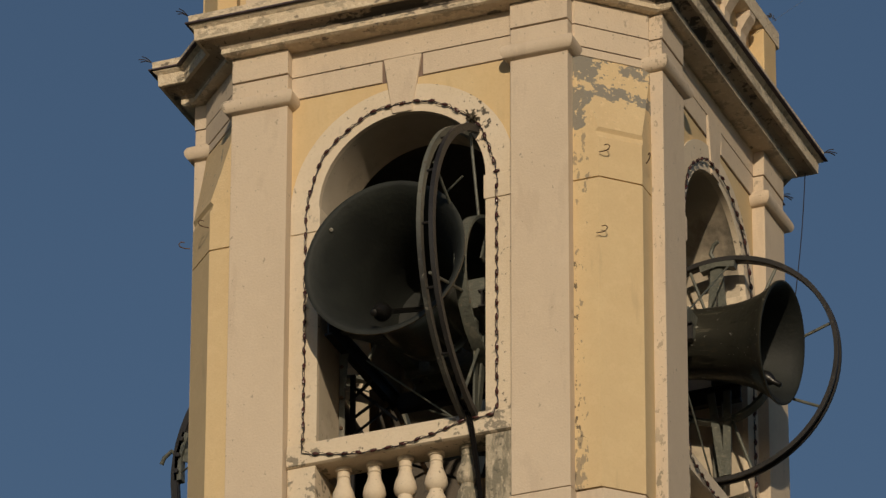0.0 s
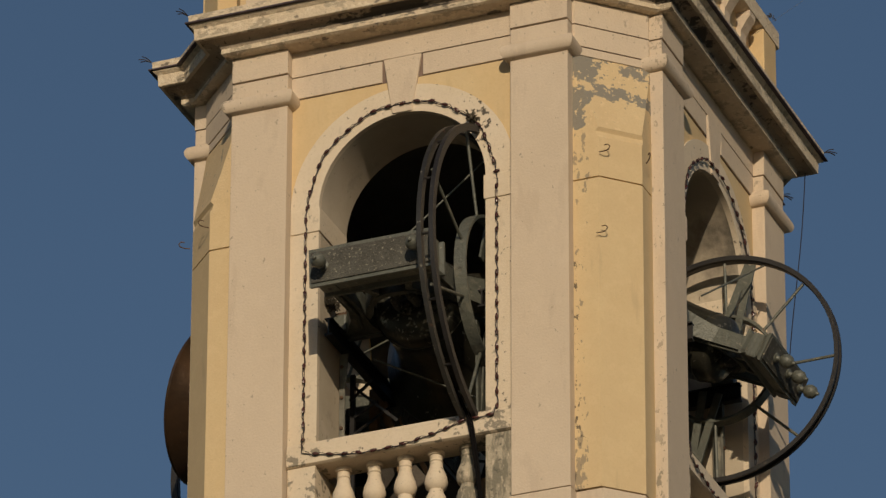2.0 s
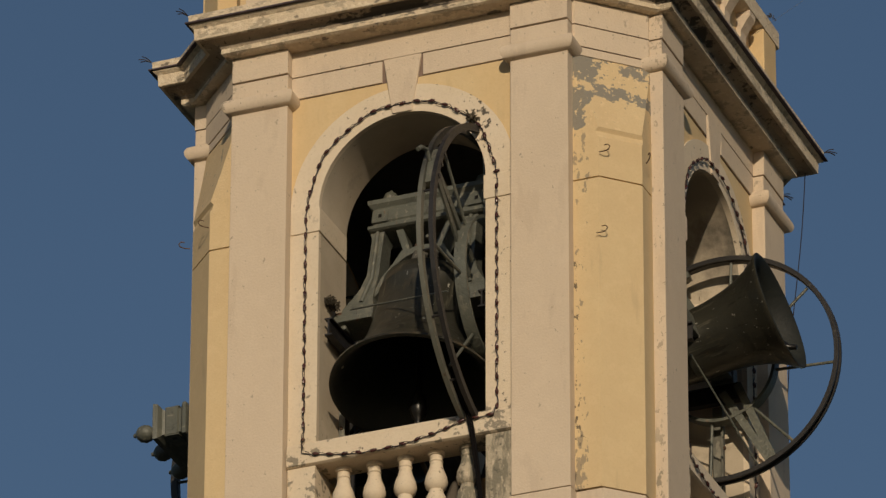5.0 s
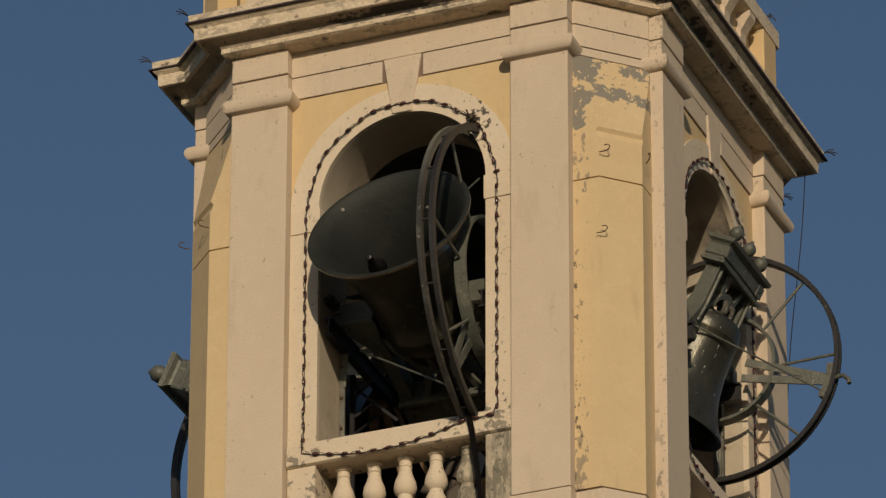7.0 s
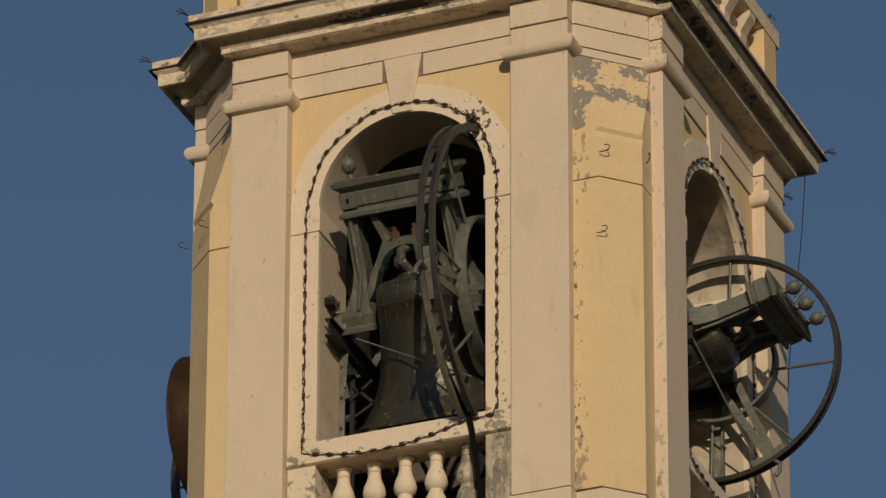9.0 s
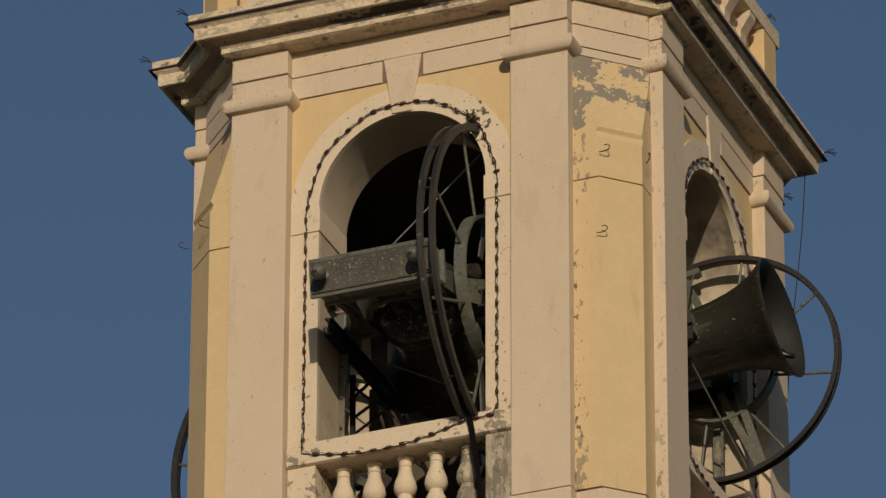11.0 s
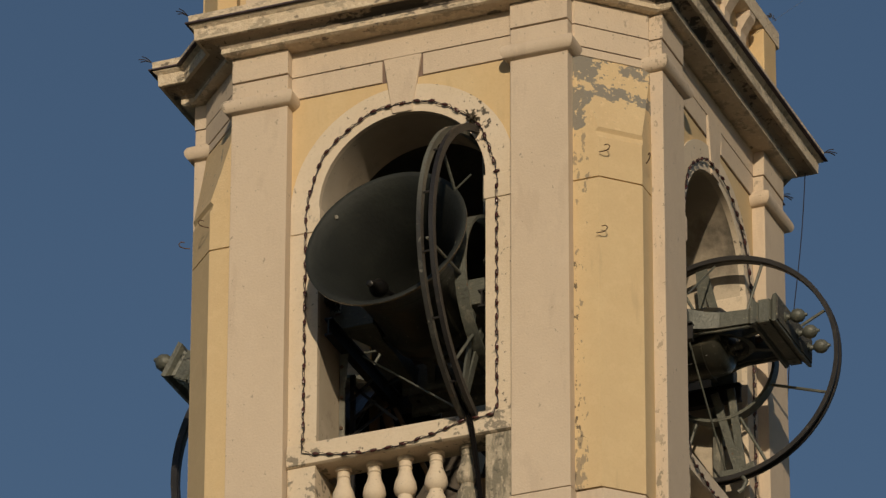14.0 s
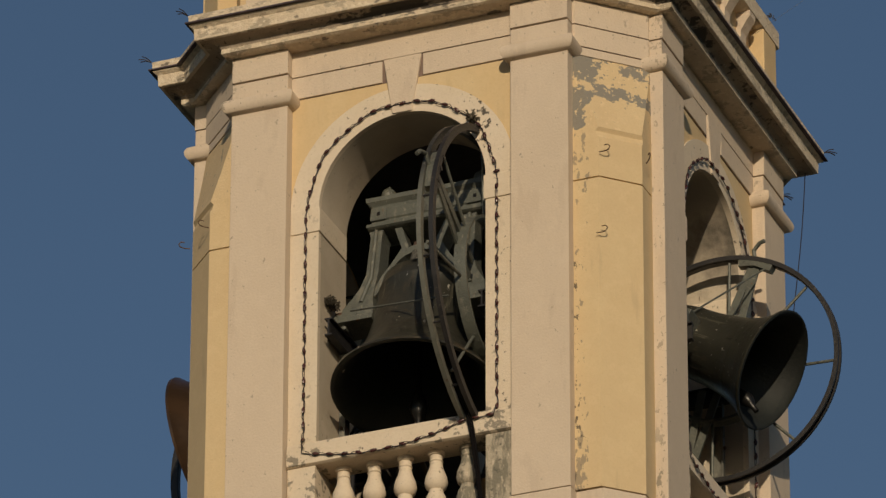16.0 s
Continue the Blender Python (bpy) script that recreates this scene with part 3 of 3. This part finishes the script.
    for x in finial_xs:
        prof = [(0.05, 0), (0.05, 0.012), (0.03, 0.022), (0.022, 0.05), (0.035, 0.058), (0.06, 0.085), (0.07, 0.125), (0.06, 0.165), (0.035, 0.19), (0.02, 0.198), (0.014, 0.22), (0, 0.225)]
        part("finial", lathe([(r * s * ball, z * s * ball) for r, z in prof], 20, m=Matrix.Translation((x, 0, zt + 0.01 * s))), iron_painted, beam, "ball finial", smooth=True)
    # end plates with a black block for the hole's shade, and the casting's seams
    zm = (zb + zt) / 2
    for q in (-1, 1):
        xe = q * (hb - 0.085 * s) + (cut if q < 0 else 0)
        for f in (-1, 1):
            plate = part("end_plate", box(xe - 0.062 * s, xe + 0.062 * s, f * (dp - 0.020 * s), f * (dp - 0.009 * s), zm - 0.062 * s, zm + 0.055 * s, 0.003 * s), iron_painted, beam)
            part("keyhole", box(xe - 0.013 * s, xe + 0.013 * s, f * (dp - 0.012 * s), f * (dp - 0.0075 * s), zm - 0.022 * s, zm + 0.012 * s), iron_black, beam)
    for q in (-1, 1):
        # tapering post from headstock to pivot foot
        rings = []
        for z, x, hx, hy in ((zb, 0.37, 0.055, 0.085), (zb - 0.05 * s, 0.37, 0.045, 0.075), (0.35 * s, 0.375, 0.048, 0.08), (0.22 * s, 0.40, 0.06, 0.09), (0.12 * s, 0.43, 0.085, 0.10), (0.04 * s, 0.45, 0.12, 0.11), (-0.04 * s, 0.46, 0.13, 0.10)):
            cx, hx, hy = q * x * s, hx * s, hy * s
            rings.append([(cx - hx, -hy, z), (cx + hx, -hy, z), (cx + hx, hy, z), (cx - hx, hy, z)])
        post = part("post", loft(rings), iron_painted, bell)
        bmr = tube([(q * 0.37 * s, -0.085 * s, zb), (q * 0.375 * s, -0.09 * s, 0.3 * s), (q * 0.43 * s, -0.105 * s, 0.08 * s)], 0.018 * s, 8)
        part("rib", bmr, iron_painted, post)
        # curved wishbone arm
        arm = [(q * 0.20, zb / s), (q * 0.165, zb / s - 0.10), (q * 0.13, zb / s - 0.2), (q * 0.20, 0.42), (q * 0.27, 0.32), (q * 0.32, 0.2), (q * 0.40, 0.1)]
        part("arm", loft([[(x * s - 0.028 * s, -0.075 * s, z * s), (x * s + 0.028 * s, -0.075 * s, z * s), (x * s + 0.028 * s, 0.075 * s, z * s), (x * s - 0.028 * s, 0.075 * s, z * s)] for x, z in arm]), iron_painted, bell)
        part("gudgeon", lathe([(0, -0.1 * s), (0.045 * s, -0.1 * s), (0.045 * s, 0.1 * s), (0, 0.1 * s)], 16, m=Matrix.Translation((q * 0.56 * s, 0, 0)) @ Matrix.Rotation(radians(90), 4, "Y")), iron_dark, bell, smooth=True)
        part("foot", box(q * 0.33 * s, q * 0.60 * s, -0.12 * s, 0.12 * s, -0.085 * s, -0.035 * s, 0.008 * s), iron_painted, bell)
    arc = [(0.21 * math.cos(math.pi * k / 10), 0.36 + 0.16 * math.sin(math.pi * k / 10)) for k in range(11)]
    part("crown_strap", loft([[(x * s, -0.085 * s, z * s - 0.03 * s), (x * s, 0.085 * s, z * s - 0.03 * s), (x * s, 0.085 * s, z * s + 0.03 * s), (x * s, -0.085 * s, z * s + 0.03 * s)] for x, z in arc]), iron_painted, bell)
    for x in (-0.08, 0.08):
        part("strap_nut", lathe([(0, 0), (0.035 * s, 0), (0.035 * s, 0.06 * s), (0.02 * s, 0.06 * s), (0.02 * s, 0.1 * s), (0, 0.1 * s)], 6, m=Matrix.Translation((x * s, 0, 0.53 * s))), mat_rust, bell)
    # rope wheel
    rim_bm = ring_band(wheel_r - rim_t, wheel_r, -hw, -hw + ring)
    wheel = part("wheel", rim_bm, flange or iron_painted, bell, "large grey iron rope wheel", m=Matrix.Translation((wheel_x, 0, 0)))
    part("rim", ring_band(wheel_r - rim_t, wheel_r, hw - ring, hw), iron_dark, wheel)
    if flange is iron_worn:                      # two separate rings on spacers
        for k in range(16):
            part("spacer", tube([polar(wheel_r - rim_t * 0.6, 22.5 * k, -hw + 0.01), polar(wheel_r - rim_t * 0.6, 22.5 * k, hw - 0.01)], 0.009, 6), iron_dark, wheel)
    else:
        part("rope_groove", ring_band(wheel_r - rim_t - 0.004, wheel_r - rim_t + 0.012, -hw + ring + 0.001, hw - ring - 0.001), iron_dark, wheel)
    ri = wheel_r * 0.46
    part("inner_ring", ring_band(ri - 0.012, ri + 0.012, -0.045, 0.045, 56), iron_painted, wheel)
    for k in range(8):
        d = cleat + 10.5 + 45 * k
        part("spoke", tube([polar(ri, d), polar(wheel_r - 0.045, d + 4)], 0.012, 8), iron_painted, wheel, smooth=True)
    for d0, d1 in ((cleat - 10, cleat), (cleat + 25, cleat + 2)):
        part("brace", tube([polar(ri * 0.5, d0 - 8, -0.05), polar(wheel_r - 0.06, d1, 0)], 0, flat=(0.008, 0.03)), iron_painted, wheel)
        part("brace", tube([polar(ri * 0.5, d0 + 172, -0.05), polar(wheel_r - 0.06, d1 + 180, 0)], 0, flat=(0.008, 0.03)), iron_painted, wheel)
    part("cleat_plate", tube([polar(wheel_r - 0.06, cleat - 9), polar(wheel_r - 0.045, cleat), polar(wheel_r - 0.06, cleat + 9)], 0, flat=(0.036, 0.028)), iron_painted, wheel)
    part("cleat", tube([polar(wheel_r - 0.03, cleat + 1, -0.02), polar(wheel_r + 0.05, cleat + 3, -0.025), polar(wheel_r + 0.11, cleat + 1, -0.04), polar(wheel_r + 0.13, cleat - 1, -0.05)], 0.017, 8), iron_painted, wheel, "rope cleat", smooth=True)
    for k in range(3):
        part("bolt", lathe([(0, 0), (0.02, 0), (0.02, 0.02), (0, 0.02)], 6, m=Matrix.Translation(polar(wheel_r - 0.055, cleat - 6 + 6 * k, 0.05)) @ Matrix.Rotation(radians(90), 4, "Y")), iron_dark, wheel)
    # tie rods from the pivot foot to the wheel
    low = polar(0.9, 54, wheel_x) if low_rod else polar(wheel_r - 0.05, cleat - 6, wheel_x)
    for e, y in ((low, -0.27 if low_rod else -0.10), (polar(wheel_r - 0.05, cleat + 174, wheel_x), 0.33)):
        part("tie_rod", tube([(-math.copysign(0.43 * s, wheel_x), y * s, -0.12 if e is low and low_rod else 0.02), e], 0.0075, 8), iron_painted, bell, smooth=True)
    return bell, clapper


mat_rust = mat("rusty_iron", (0.12, 0.065, 0.035), 0.8, 0.2, layers=[((0.05, 0.03, 0.02), 12, 0.4, 0.65, 0.8, U)], bump=0.3)

bell_front, clapper_front = swinging_bell(1.0, 1.27, 0.548, (-0.335, 0.40), 1.14, "large dark bronze bell on a grey-green iron headstock with rope wheel", cleat=103, lean=2.5, deep=1.036, tall=0.91, shift=0.045, fat=1.045, hw=0.064, ring=0.034, rim_t=0.055, flange=iron_worn, cut=0.065, ball=0.82, low_rod=True)
bell_east, clapper_east = swinging_bell(0.77, 0.938, 0.45, (-0.21, 0.06, 0.31), 0.83, "smaller dark bronze bell on an iron headstock with three finials", rim_t=0.035, hw=0.04, flange=iron_dark)
bell_west, clapper_west = swinging_bell(1.0, 1.34, -0.468, (-0.31, 0.02, 0.35), 1.19, "dark bronze bell swinging out of the west opening", cleat=120, lean=2.0, deep=1.0, fat=1.03, shift=0.15, hw=0.036, flange=iron_dark, bronze_skin=bronze_brown)
PIVOTS = [Matrix.Translation((0, 0.45, -0.441)), face(1) @ Matrix.Translation((0, 0.22, -0.357)), face(3) @ Matrix.Translation((0, 0.40, -0.444))]


def bell_stand(pivot, w, drop, depth, nose=0.30):
    """Two steel beams into the tower carrying the bearings, each on a post."""
    fr = new("bell_stand")
    fr.matrix_basis = pivot
    tagged(fr, "steel bell stand with bearings in the opening", "bell stand", "bell stands")
    for q in (-1, 1):
        x = q * w
        part("beam", merge(box(x - 0.03, x + 0.03, -nose, depth, -drop - 0.012, -drop), merge(box(x - 0.03, x + 0.03, -nose, depth, -drop - 0.14, -drop - 0.128), box(x - 0.006, x + 0.006, -nose, depth, -drop - 0.128, -drop - 0.012))), iron_dark, fr)
        part("bearing", box(x - 0.05, x + 0.05, -0.09, 0.09, -drop, 0.03, 0.015), iron_painted, fr)
        part("bearing_cap", tube([(x, -0.07, 0.0), (x, -0.05, 0.05), (x, 0, 0.072), (x, 0.05, 0.05), (x, 0.07, 0.0)], 0, flat=(0.045, 0.014)), mat_rust, fr)
        part("post", merge(box(x + q * 0.022 - 0.022, x + q * 0.022 + 0.022, 0.02, 0.034, -2.6, -drop - 0.142), box(x + q * 0.04 - 0.005, x + q * 0.04 + 0.005, 0.034, 0.11, -2.6, -drop - 0.142)), steel_worn, fr, "flaking grey painted steel post")
        for zz in (-0.35, -0.60, -0.85, -1.05):
            part("bolt", lathe([(0, 0), (0.014, 0), (0.014, 0.012), (0, 0.014)], 6, m=Matrix.Translation((x + q * 0.022, 0.02, zz)) @ Matrix.Rotation(radians(90), 4, "X")), mat_rust, fr)
        part("knee_plate", loft([[(x - 0.028, 0.012, -drop - 0.145), (x + 0.028, 0.012, -drop - 0.145), (x + 0.010, 0.012, -drop - 0.42), (x - 0.010, 0.012, -drop - 0.42)],
                                 [(x - 0.028, 0.0195, -drop - 0.145), (x + 0.028, 0.0195, -drop - 0.145), (x + 0.010, 0.0195, -drop - 0.42), (x - 0.010, 0.0195, -drop - 0.42)]]), iron_painted, fr)
        part("strut", tube([(x, 0.10, -0.9), (x, depth - 0.1, -drop - 0.15)], 0.011, 6), iron_dark, fr)
    if depth > 0.5:
        part("tie_beam", box(-w, w, depth, depth + 0.08, -drop - 0.14, -drop, 0.01), iron_dark, fr)
    return fr


bell_stand(PIVOTS[0], 0.60, 0.10, 1.0)
bell_stand(PIVOTS[1], 0.52, 0.10, 0.9, 0.13)
bell_stand(PIVOTS[2], 0.60, 0.10, 0.30)


# ---------------------------------------------------------------- festoons of lamps round the openings
def festoon(k):
    thing = new("light_string")
    thing.matrix_basis = face(k)
    tagged(thing, "dark string of small lampholders hung round the arch", "light string", "light strings")
    pts = []
    r, y = 0.752, W - 0.028
    z = SILL - 0.09
    while z < ZS:
        pts.append(Vector((-r, y if z > SILL + 0.01 else 0.04, z)))
        z += 0.02
    for i in range(120):
        a = math.pi - math.pi * i / 119
        rr = r - 0.014 * math.sin(5 * a) ** 2 - 0.012
        pts.append(Vector((rr * math.cos(a), y, ZS + rr * math.sin(a) * 0.995)))
    z = ZS
    while z > SILL - 0.02:
        pts.append(Vector((r, y if z > SILL + 0.01 else 0.04, z)))
        z -= 0.02
    for i in range(1, 80):
        u = i / 80
        pts.append(Vector((r - 2 * r * u, 0.04, SILL - 0.055 - 0.035 * u - 0.10 * math.sin(math.pi * max(0, (u - 0.16) / 0.84)) ** 0.9)))
    cable = part("cable", tube(pts + [pts[0]], 0.0035, 5), cable_mat, thing)
    second = [p + Vector((0.012 * math.sin(i * 0.7), -0.006, 0.012 * math.cos(i * 0.9))) for i, p in enumerate(pts)]
    part("cable", tube(second, 0.003, 5), cable_mat, thing)
    prof = [(0, 0.034), (0.012, 0.03), (0.017, 0.012), (0.02, 0), (0.013, -0.018), (0.008, -0.034), (0, -0.036)]
    proto = None
    run, last = 0.0, pts[0]
    rnd = random.Random(5 + k)
    for p in pts[1:]:
        d = p - last
        run += d.length
        if run > 0.104:
            run = 0
            m = Matrix.Translation(p + Vector((0, -0.008, 0))) @ (d.to_track_quat("Z", "Y").to_matrix().to_4x4()) @ Matrix.Rotation(rnd.uniform(-0.4, 0.4), 4, "X")
            if proto is None:
                proto = part("lampholder", lathe([(a * 0.74, b * 0.78) for a, b in prof], 10), bulb_mat, thing, m=m, smooth=True)
            else:
                again(proto, thing, m)
        last = p
    return thing


festoon(0)
festoon(1)


# ---------------------------------------------------------------- small iron things
def hook(at, way, label="rusty iron hook fixed in the plaster"):
    """A wall hook: a shank that ends in an open loop."""
    th = [(0, 0, 0), (0.05, 0, 0.0), (0.09, 0, 0.012), (0.105, 0, 0.04), (0.085, 0, 0.065), (0.05, 0, 0.062)]
    ob = part("wall_hook", tube(th, 0.0055, 6), mat_rust)
    d = Vector((way[0], way[1], 0)).normalized()
    ob.matrix_basis = Matrix.Translation(at) @ Matrix(((d.x, -d.y, 0, 0), (d.y, d.x, 0, 0), (0, 0, 1, 0), (0, 0, 0, 1)))
    return tagged(ob, label, "hook", "wall hooks")


for k in (0, 3):
    for x, y, z, turn in ((1.545, 0.075, 0.36, 42 if k == 0 else -20), (1.81, 0.345, 0.35, -10), (1.525, 0.062, -0.31, 44))[:2 if k else 3]:
        hk = hook((0, 0, 0), (1, 0))
        hk.matrix_basis = face(k) @ Matrix.Translation((x, y, z)) @ Matrix.Rotation(radians(turn - 40), 4, "Z") @ Matrix.Scale(0.8, 4)


def spikes(at, way):
    """Short twisted wire ends at a corner of the cornice."""
    bm = None
    for j, (dz, dl) in enumerate(((0.0, 0.10), (0.03, 0.075), (-0.02, 0.085))):
        a = Vector(at)
        e = a + Vector((way[0] * dl, way[1] * dl, dz + 0.01))
        bm = tube([a, (a + e) / 2 + Vector((0, 0, 0.012)), e], 0.004, 6, bm)
    return tagged(part("bird_wire", bm, cable_mat), "short black wire ends at a cornice corner", "wire", "cornice wires")


e, c = P + 0.26, 0.255
for k in range(4):
    for x in (-e, e):
        v = face(k) @ Vector((x, -c, TOP + 0.30))
        w = v - HUB
        spikes(v, Vector((w.x, w.y)).normalized())

cable_pts = []
for i in range(41):
    u = i / 20
    cable_pts.append((H + 0.125 + 0.01 * math.sin(4 * u) - 0.12 * u, H + 1.50, TOP + 0.10 - 1.25 * u))
tagged(part("hanging_cable", tube(cable_pts, 0.004, 6), cable_mat), "thin black cable hanging from the cornice", "cable")

rope_pts = [(0.50, -0.35, -1.33), (0.52, -0.10, -1.51), (0.54, 0.02, -1.60), (0.565, 0.03, -1.75), (0.615, 0.03, -2.1), (0.67, 0.02, -2.6)]
tagged(part("bell_rope", tube(rope_pts, 0.013, 8, tube([(x + 0.014 + 0.006 * math.sin(3 * z), y + 0.03 * (z > -1.6), z + 0.02) for x, y, z in rope_pts[1:]], 0.010, 8)), rope_mat), "black bell rope hanging over the balustrade rail", "rope")

weed_mat = mat("dry_weed", (0.05, 0.04, 0.025), 0.9, vary=0.3)


def weed(at, size, n, seed, label):
    rnd = random.Random(seed)
    bm = bmesh.new()
    for _ in range(n):
        a, el = rnd.uniform(0, 2 * math.pi), rnd.uniform(-0.3, 1.3)
        ln = size * rnd.uniform(0.4, 1.0)
        d = Vector((math.cos(a) * math.cos(el), math.sin(a) * math.cos(el), math.sin(el))) * ln
        b = Vector((rnd.uniform(-0.3, 0.9), rnd.uniform(-1.6, 1.6), rnd.uniform(-0.6, 0.5))) * size
        tube([b, b + d * 0.5 + Vector((0, 0, 0.01)), b + d], 0.003 + 0.004 * rnd.random(), 4, bm)
    ob = part("dry_weed", bm, weed_mat)
    ob.location = at
    return tagged(ob, label, "weed", kind="stuff")


weed((-0.635, 0.26, -0.375), 0.045, 110, 3, "dark dry weeds rooted beside the bearing")
weed((0.545, 0.09, 0.83), 0.05, 90, 8, "dark dry tuft caught on the arch shoulder")


def raker(a, b, w, d):
    """A sawn board from a to b, w wide across the view and d deep."""
    a, b = Vector(a), Vector(b)
    u = (b - a).normalized()
    side = Vector((u.z, 0, -u.x)) * w / 2
    ring = lambda p: [p + side, p - side, p - side + Vector((0, d, 0)), p + side + Vector((0, d, 0))]
    return loft([ring(a), ring(b)])


for k, (x, n) in enumerate(((-0.9, 12), (-0.35, 16), (0.2, 14), (0.75, 18), (1.15, 16))):
    tuft = weed((0, 0, 0), 0.035, n, 20 + k, "sparse dry stalks on the attic cornice")
    tuft.matrix_basis = face(1) @ Matrix.Translation((x, 0.03, 3.03))
stay = [(1.86, 2.5, 2.55), (2.2, 2.9, 3.05), (2.62, 3.4, 3.75)]
tagged(part("stay_wire", tube(stay, 0.0010, 5), steel_worn), "hair-thin wire rising from the attic", "wire")

trestle = new("timber_trestle")
trestle.location = (-0.70, 1.33, FLOOR_Z)
tagged(trestle, "old brown timber trestle standing inside the belfry", "trestle")
for name, a, b, w in (("post", (-0.72, 1.30, FLOOR_Z), (-0.72, 1.30, -0.55), 0.065), ("raker", (-0.36, 1.28, -1.75), (-0.66, 1.28, -0.60), 0.06), ("raker", (-0.12, 1.40, -1.75), (-0.62, 1.40, -0.62), 0.03),
                      ("cross_board", (-0.80, 1.37, -1.75), (0.35, 1.37, -1.85), 0.12), ("post", (0.18, 1.30, FLOOR_Z), (0.18, 1.30, -1.45), 0.075)):
    part(name, raker(a, b, w, 0.05), timber, trestle, m=Matrix.Translation((0.70, -1.33, -FLOOR_Z)))

bracing = new("lattice_bracing")
bracing.location = (-0.7, 0.75, FLOOR_Z)
tagged(bracing, "crossed rusty angle bars bracing the bell stand", "bracing")
for a, b in (((-0.66, -0.80), (-0.30, -1.15)), ((-0.68, -0.92), (-0.50, -0.78)), ((-0.64, -1.06), (-0.47, -0.96))):
    part("bar", raker((a[0], 0.75, a[1]), (b[0], 0.75, b[1]), 0.022, 0.012), iron_dark, bracing, m=Matrix.Translation((0.7, -0.75, -FLOOR_Z)))
part("upright", raker((-0.665, 0.765, FLOOR_Z), (-0.665, 0.765, -0.70), 0.035, 0.03), iron_dark, bracing, m=Matrix.Translation((0.7, -0.75, -FLOOR_Z)))

# ---------------------------------------------------------------- what moves
FRONT = [89.1, 73.6, 55.6, 27.4, 4.0, -13.0, -33.0, -52.9, -69.8, -83.6, -94.8, -103.9, -110.7, -114.9, -116.5, -115.8, -112.9, -107.7, -99.9, -89.5, -76.6, -61.3, -44.2, -25.9, -7.0, 12.0, 34.5, 56.4, 71.6, 85.4, 96.8, 105.0, 110.9, 114.2, 114.7, 113.0, 109.6, 104.0, 95.2, 82.7, 68.9, 54.4, 32.9, 8.5, -13.4, -31.2, -46.8, -61.0, -73.4, -83.9, -92.2, -98.3, -102.1, -103.6, -102.7, -99.3, -93.3, -84.7, -72.6, -57.6, -41.7, -26.7, -10.5, 9.2, 34.1, 53.6, 67.1, 78.5, 88.8, 96.6, 101.4, 103.4, 102.9, 100.0, 94.6, 86.8, 77.0, 65.5, 49.5, 28.0, 10.0]
EAST = [80.3, 57.9, 32.1, 4.2, -23.7, -46.5, -70, -89.8, -103.1, -112.1, -117.4, -119.4, -118.0, -112.8, -103.4, -90.1, -72.9, -51.6, -26.4, 0.4, 25.0, 47.8, 67.7, 84.0, 96.2, 104.3, 108.3, 108.4, 104.4, 96.2, 83.7, 66.8, 45.8, 23.2, -0.5, -26.7, -49.7, -68.2, -83.2, -95.0, -102.3, -104.4, -102.9, -99.7, -90.2, -75.3, -57.7, -36.6, -13.0, 11.6, 35.2, 56.3, 73.6, 86.6, 95.0, 98.8, 98.0, 92.4, 82.1, 70, 54, 35.5, 14.5, -8.5, -31.8, -51.3, -67.1, -79.1, -87.2, -91.4, -91.8, -88.5, -80.9, -68.2, -51.5, -33.5, -13, 8.5, 27.6, 45.8, 60.1]
WEST = [-21.7, -1.8, 18.6, 39.5, 58.9, 74.5, 86, 94.5, 100.5, 103.2, 104.8, 103.9, 100.3, 94.0, 87.5, 76.5, 62.7, 45.2, 25.2, 1.4, -19.4, -38.6, -55.3, -69.2, -80.9, -90.4, -97.7, -102.8, -105.7, -106.6, -105.3, -102.0, -96.7, -88.9, -78.7, -66.3, -51.9, -35.5, -16.9, 2.9, 22.7, 41.2, 57.3, 70.4, 80.3, 87.6, 92.0, 93.6, 92.4, 88.3, 81.4, 71.8, 59.3, 43.7, 25.7, 6.2, -13.5, -32.0, -48.4, -62.5, -74.3, -83.3, -89.5, -93.6, -95.7, -95.8, -93.8, -89.4, -82.1, -72.3, -61.7, -50.1, -34.1, -15.0, 4.1, 23.4, 40.7, 54.6, 65.3, 72.5, 77]


def motions():
    for ob, clap, pivot, angles in ((bell_front, clapper_front, PIVOTS[0], FRONT), (bell_east, clapper_east, PIVOTS[1], EAST), (bell_west, clapper_west, PIVOTS[2], WEST)):
        walk(ob, [(0.2 * i, pivot @ pose(0, 0, 0, -a)) for i, a in enumerate(angles)])
        walk(clap, [(0.2 * i, pose(0, 0, 0, 27 * math.tanh(a / 30))) for i, a in enumerate(angles)])


motions()
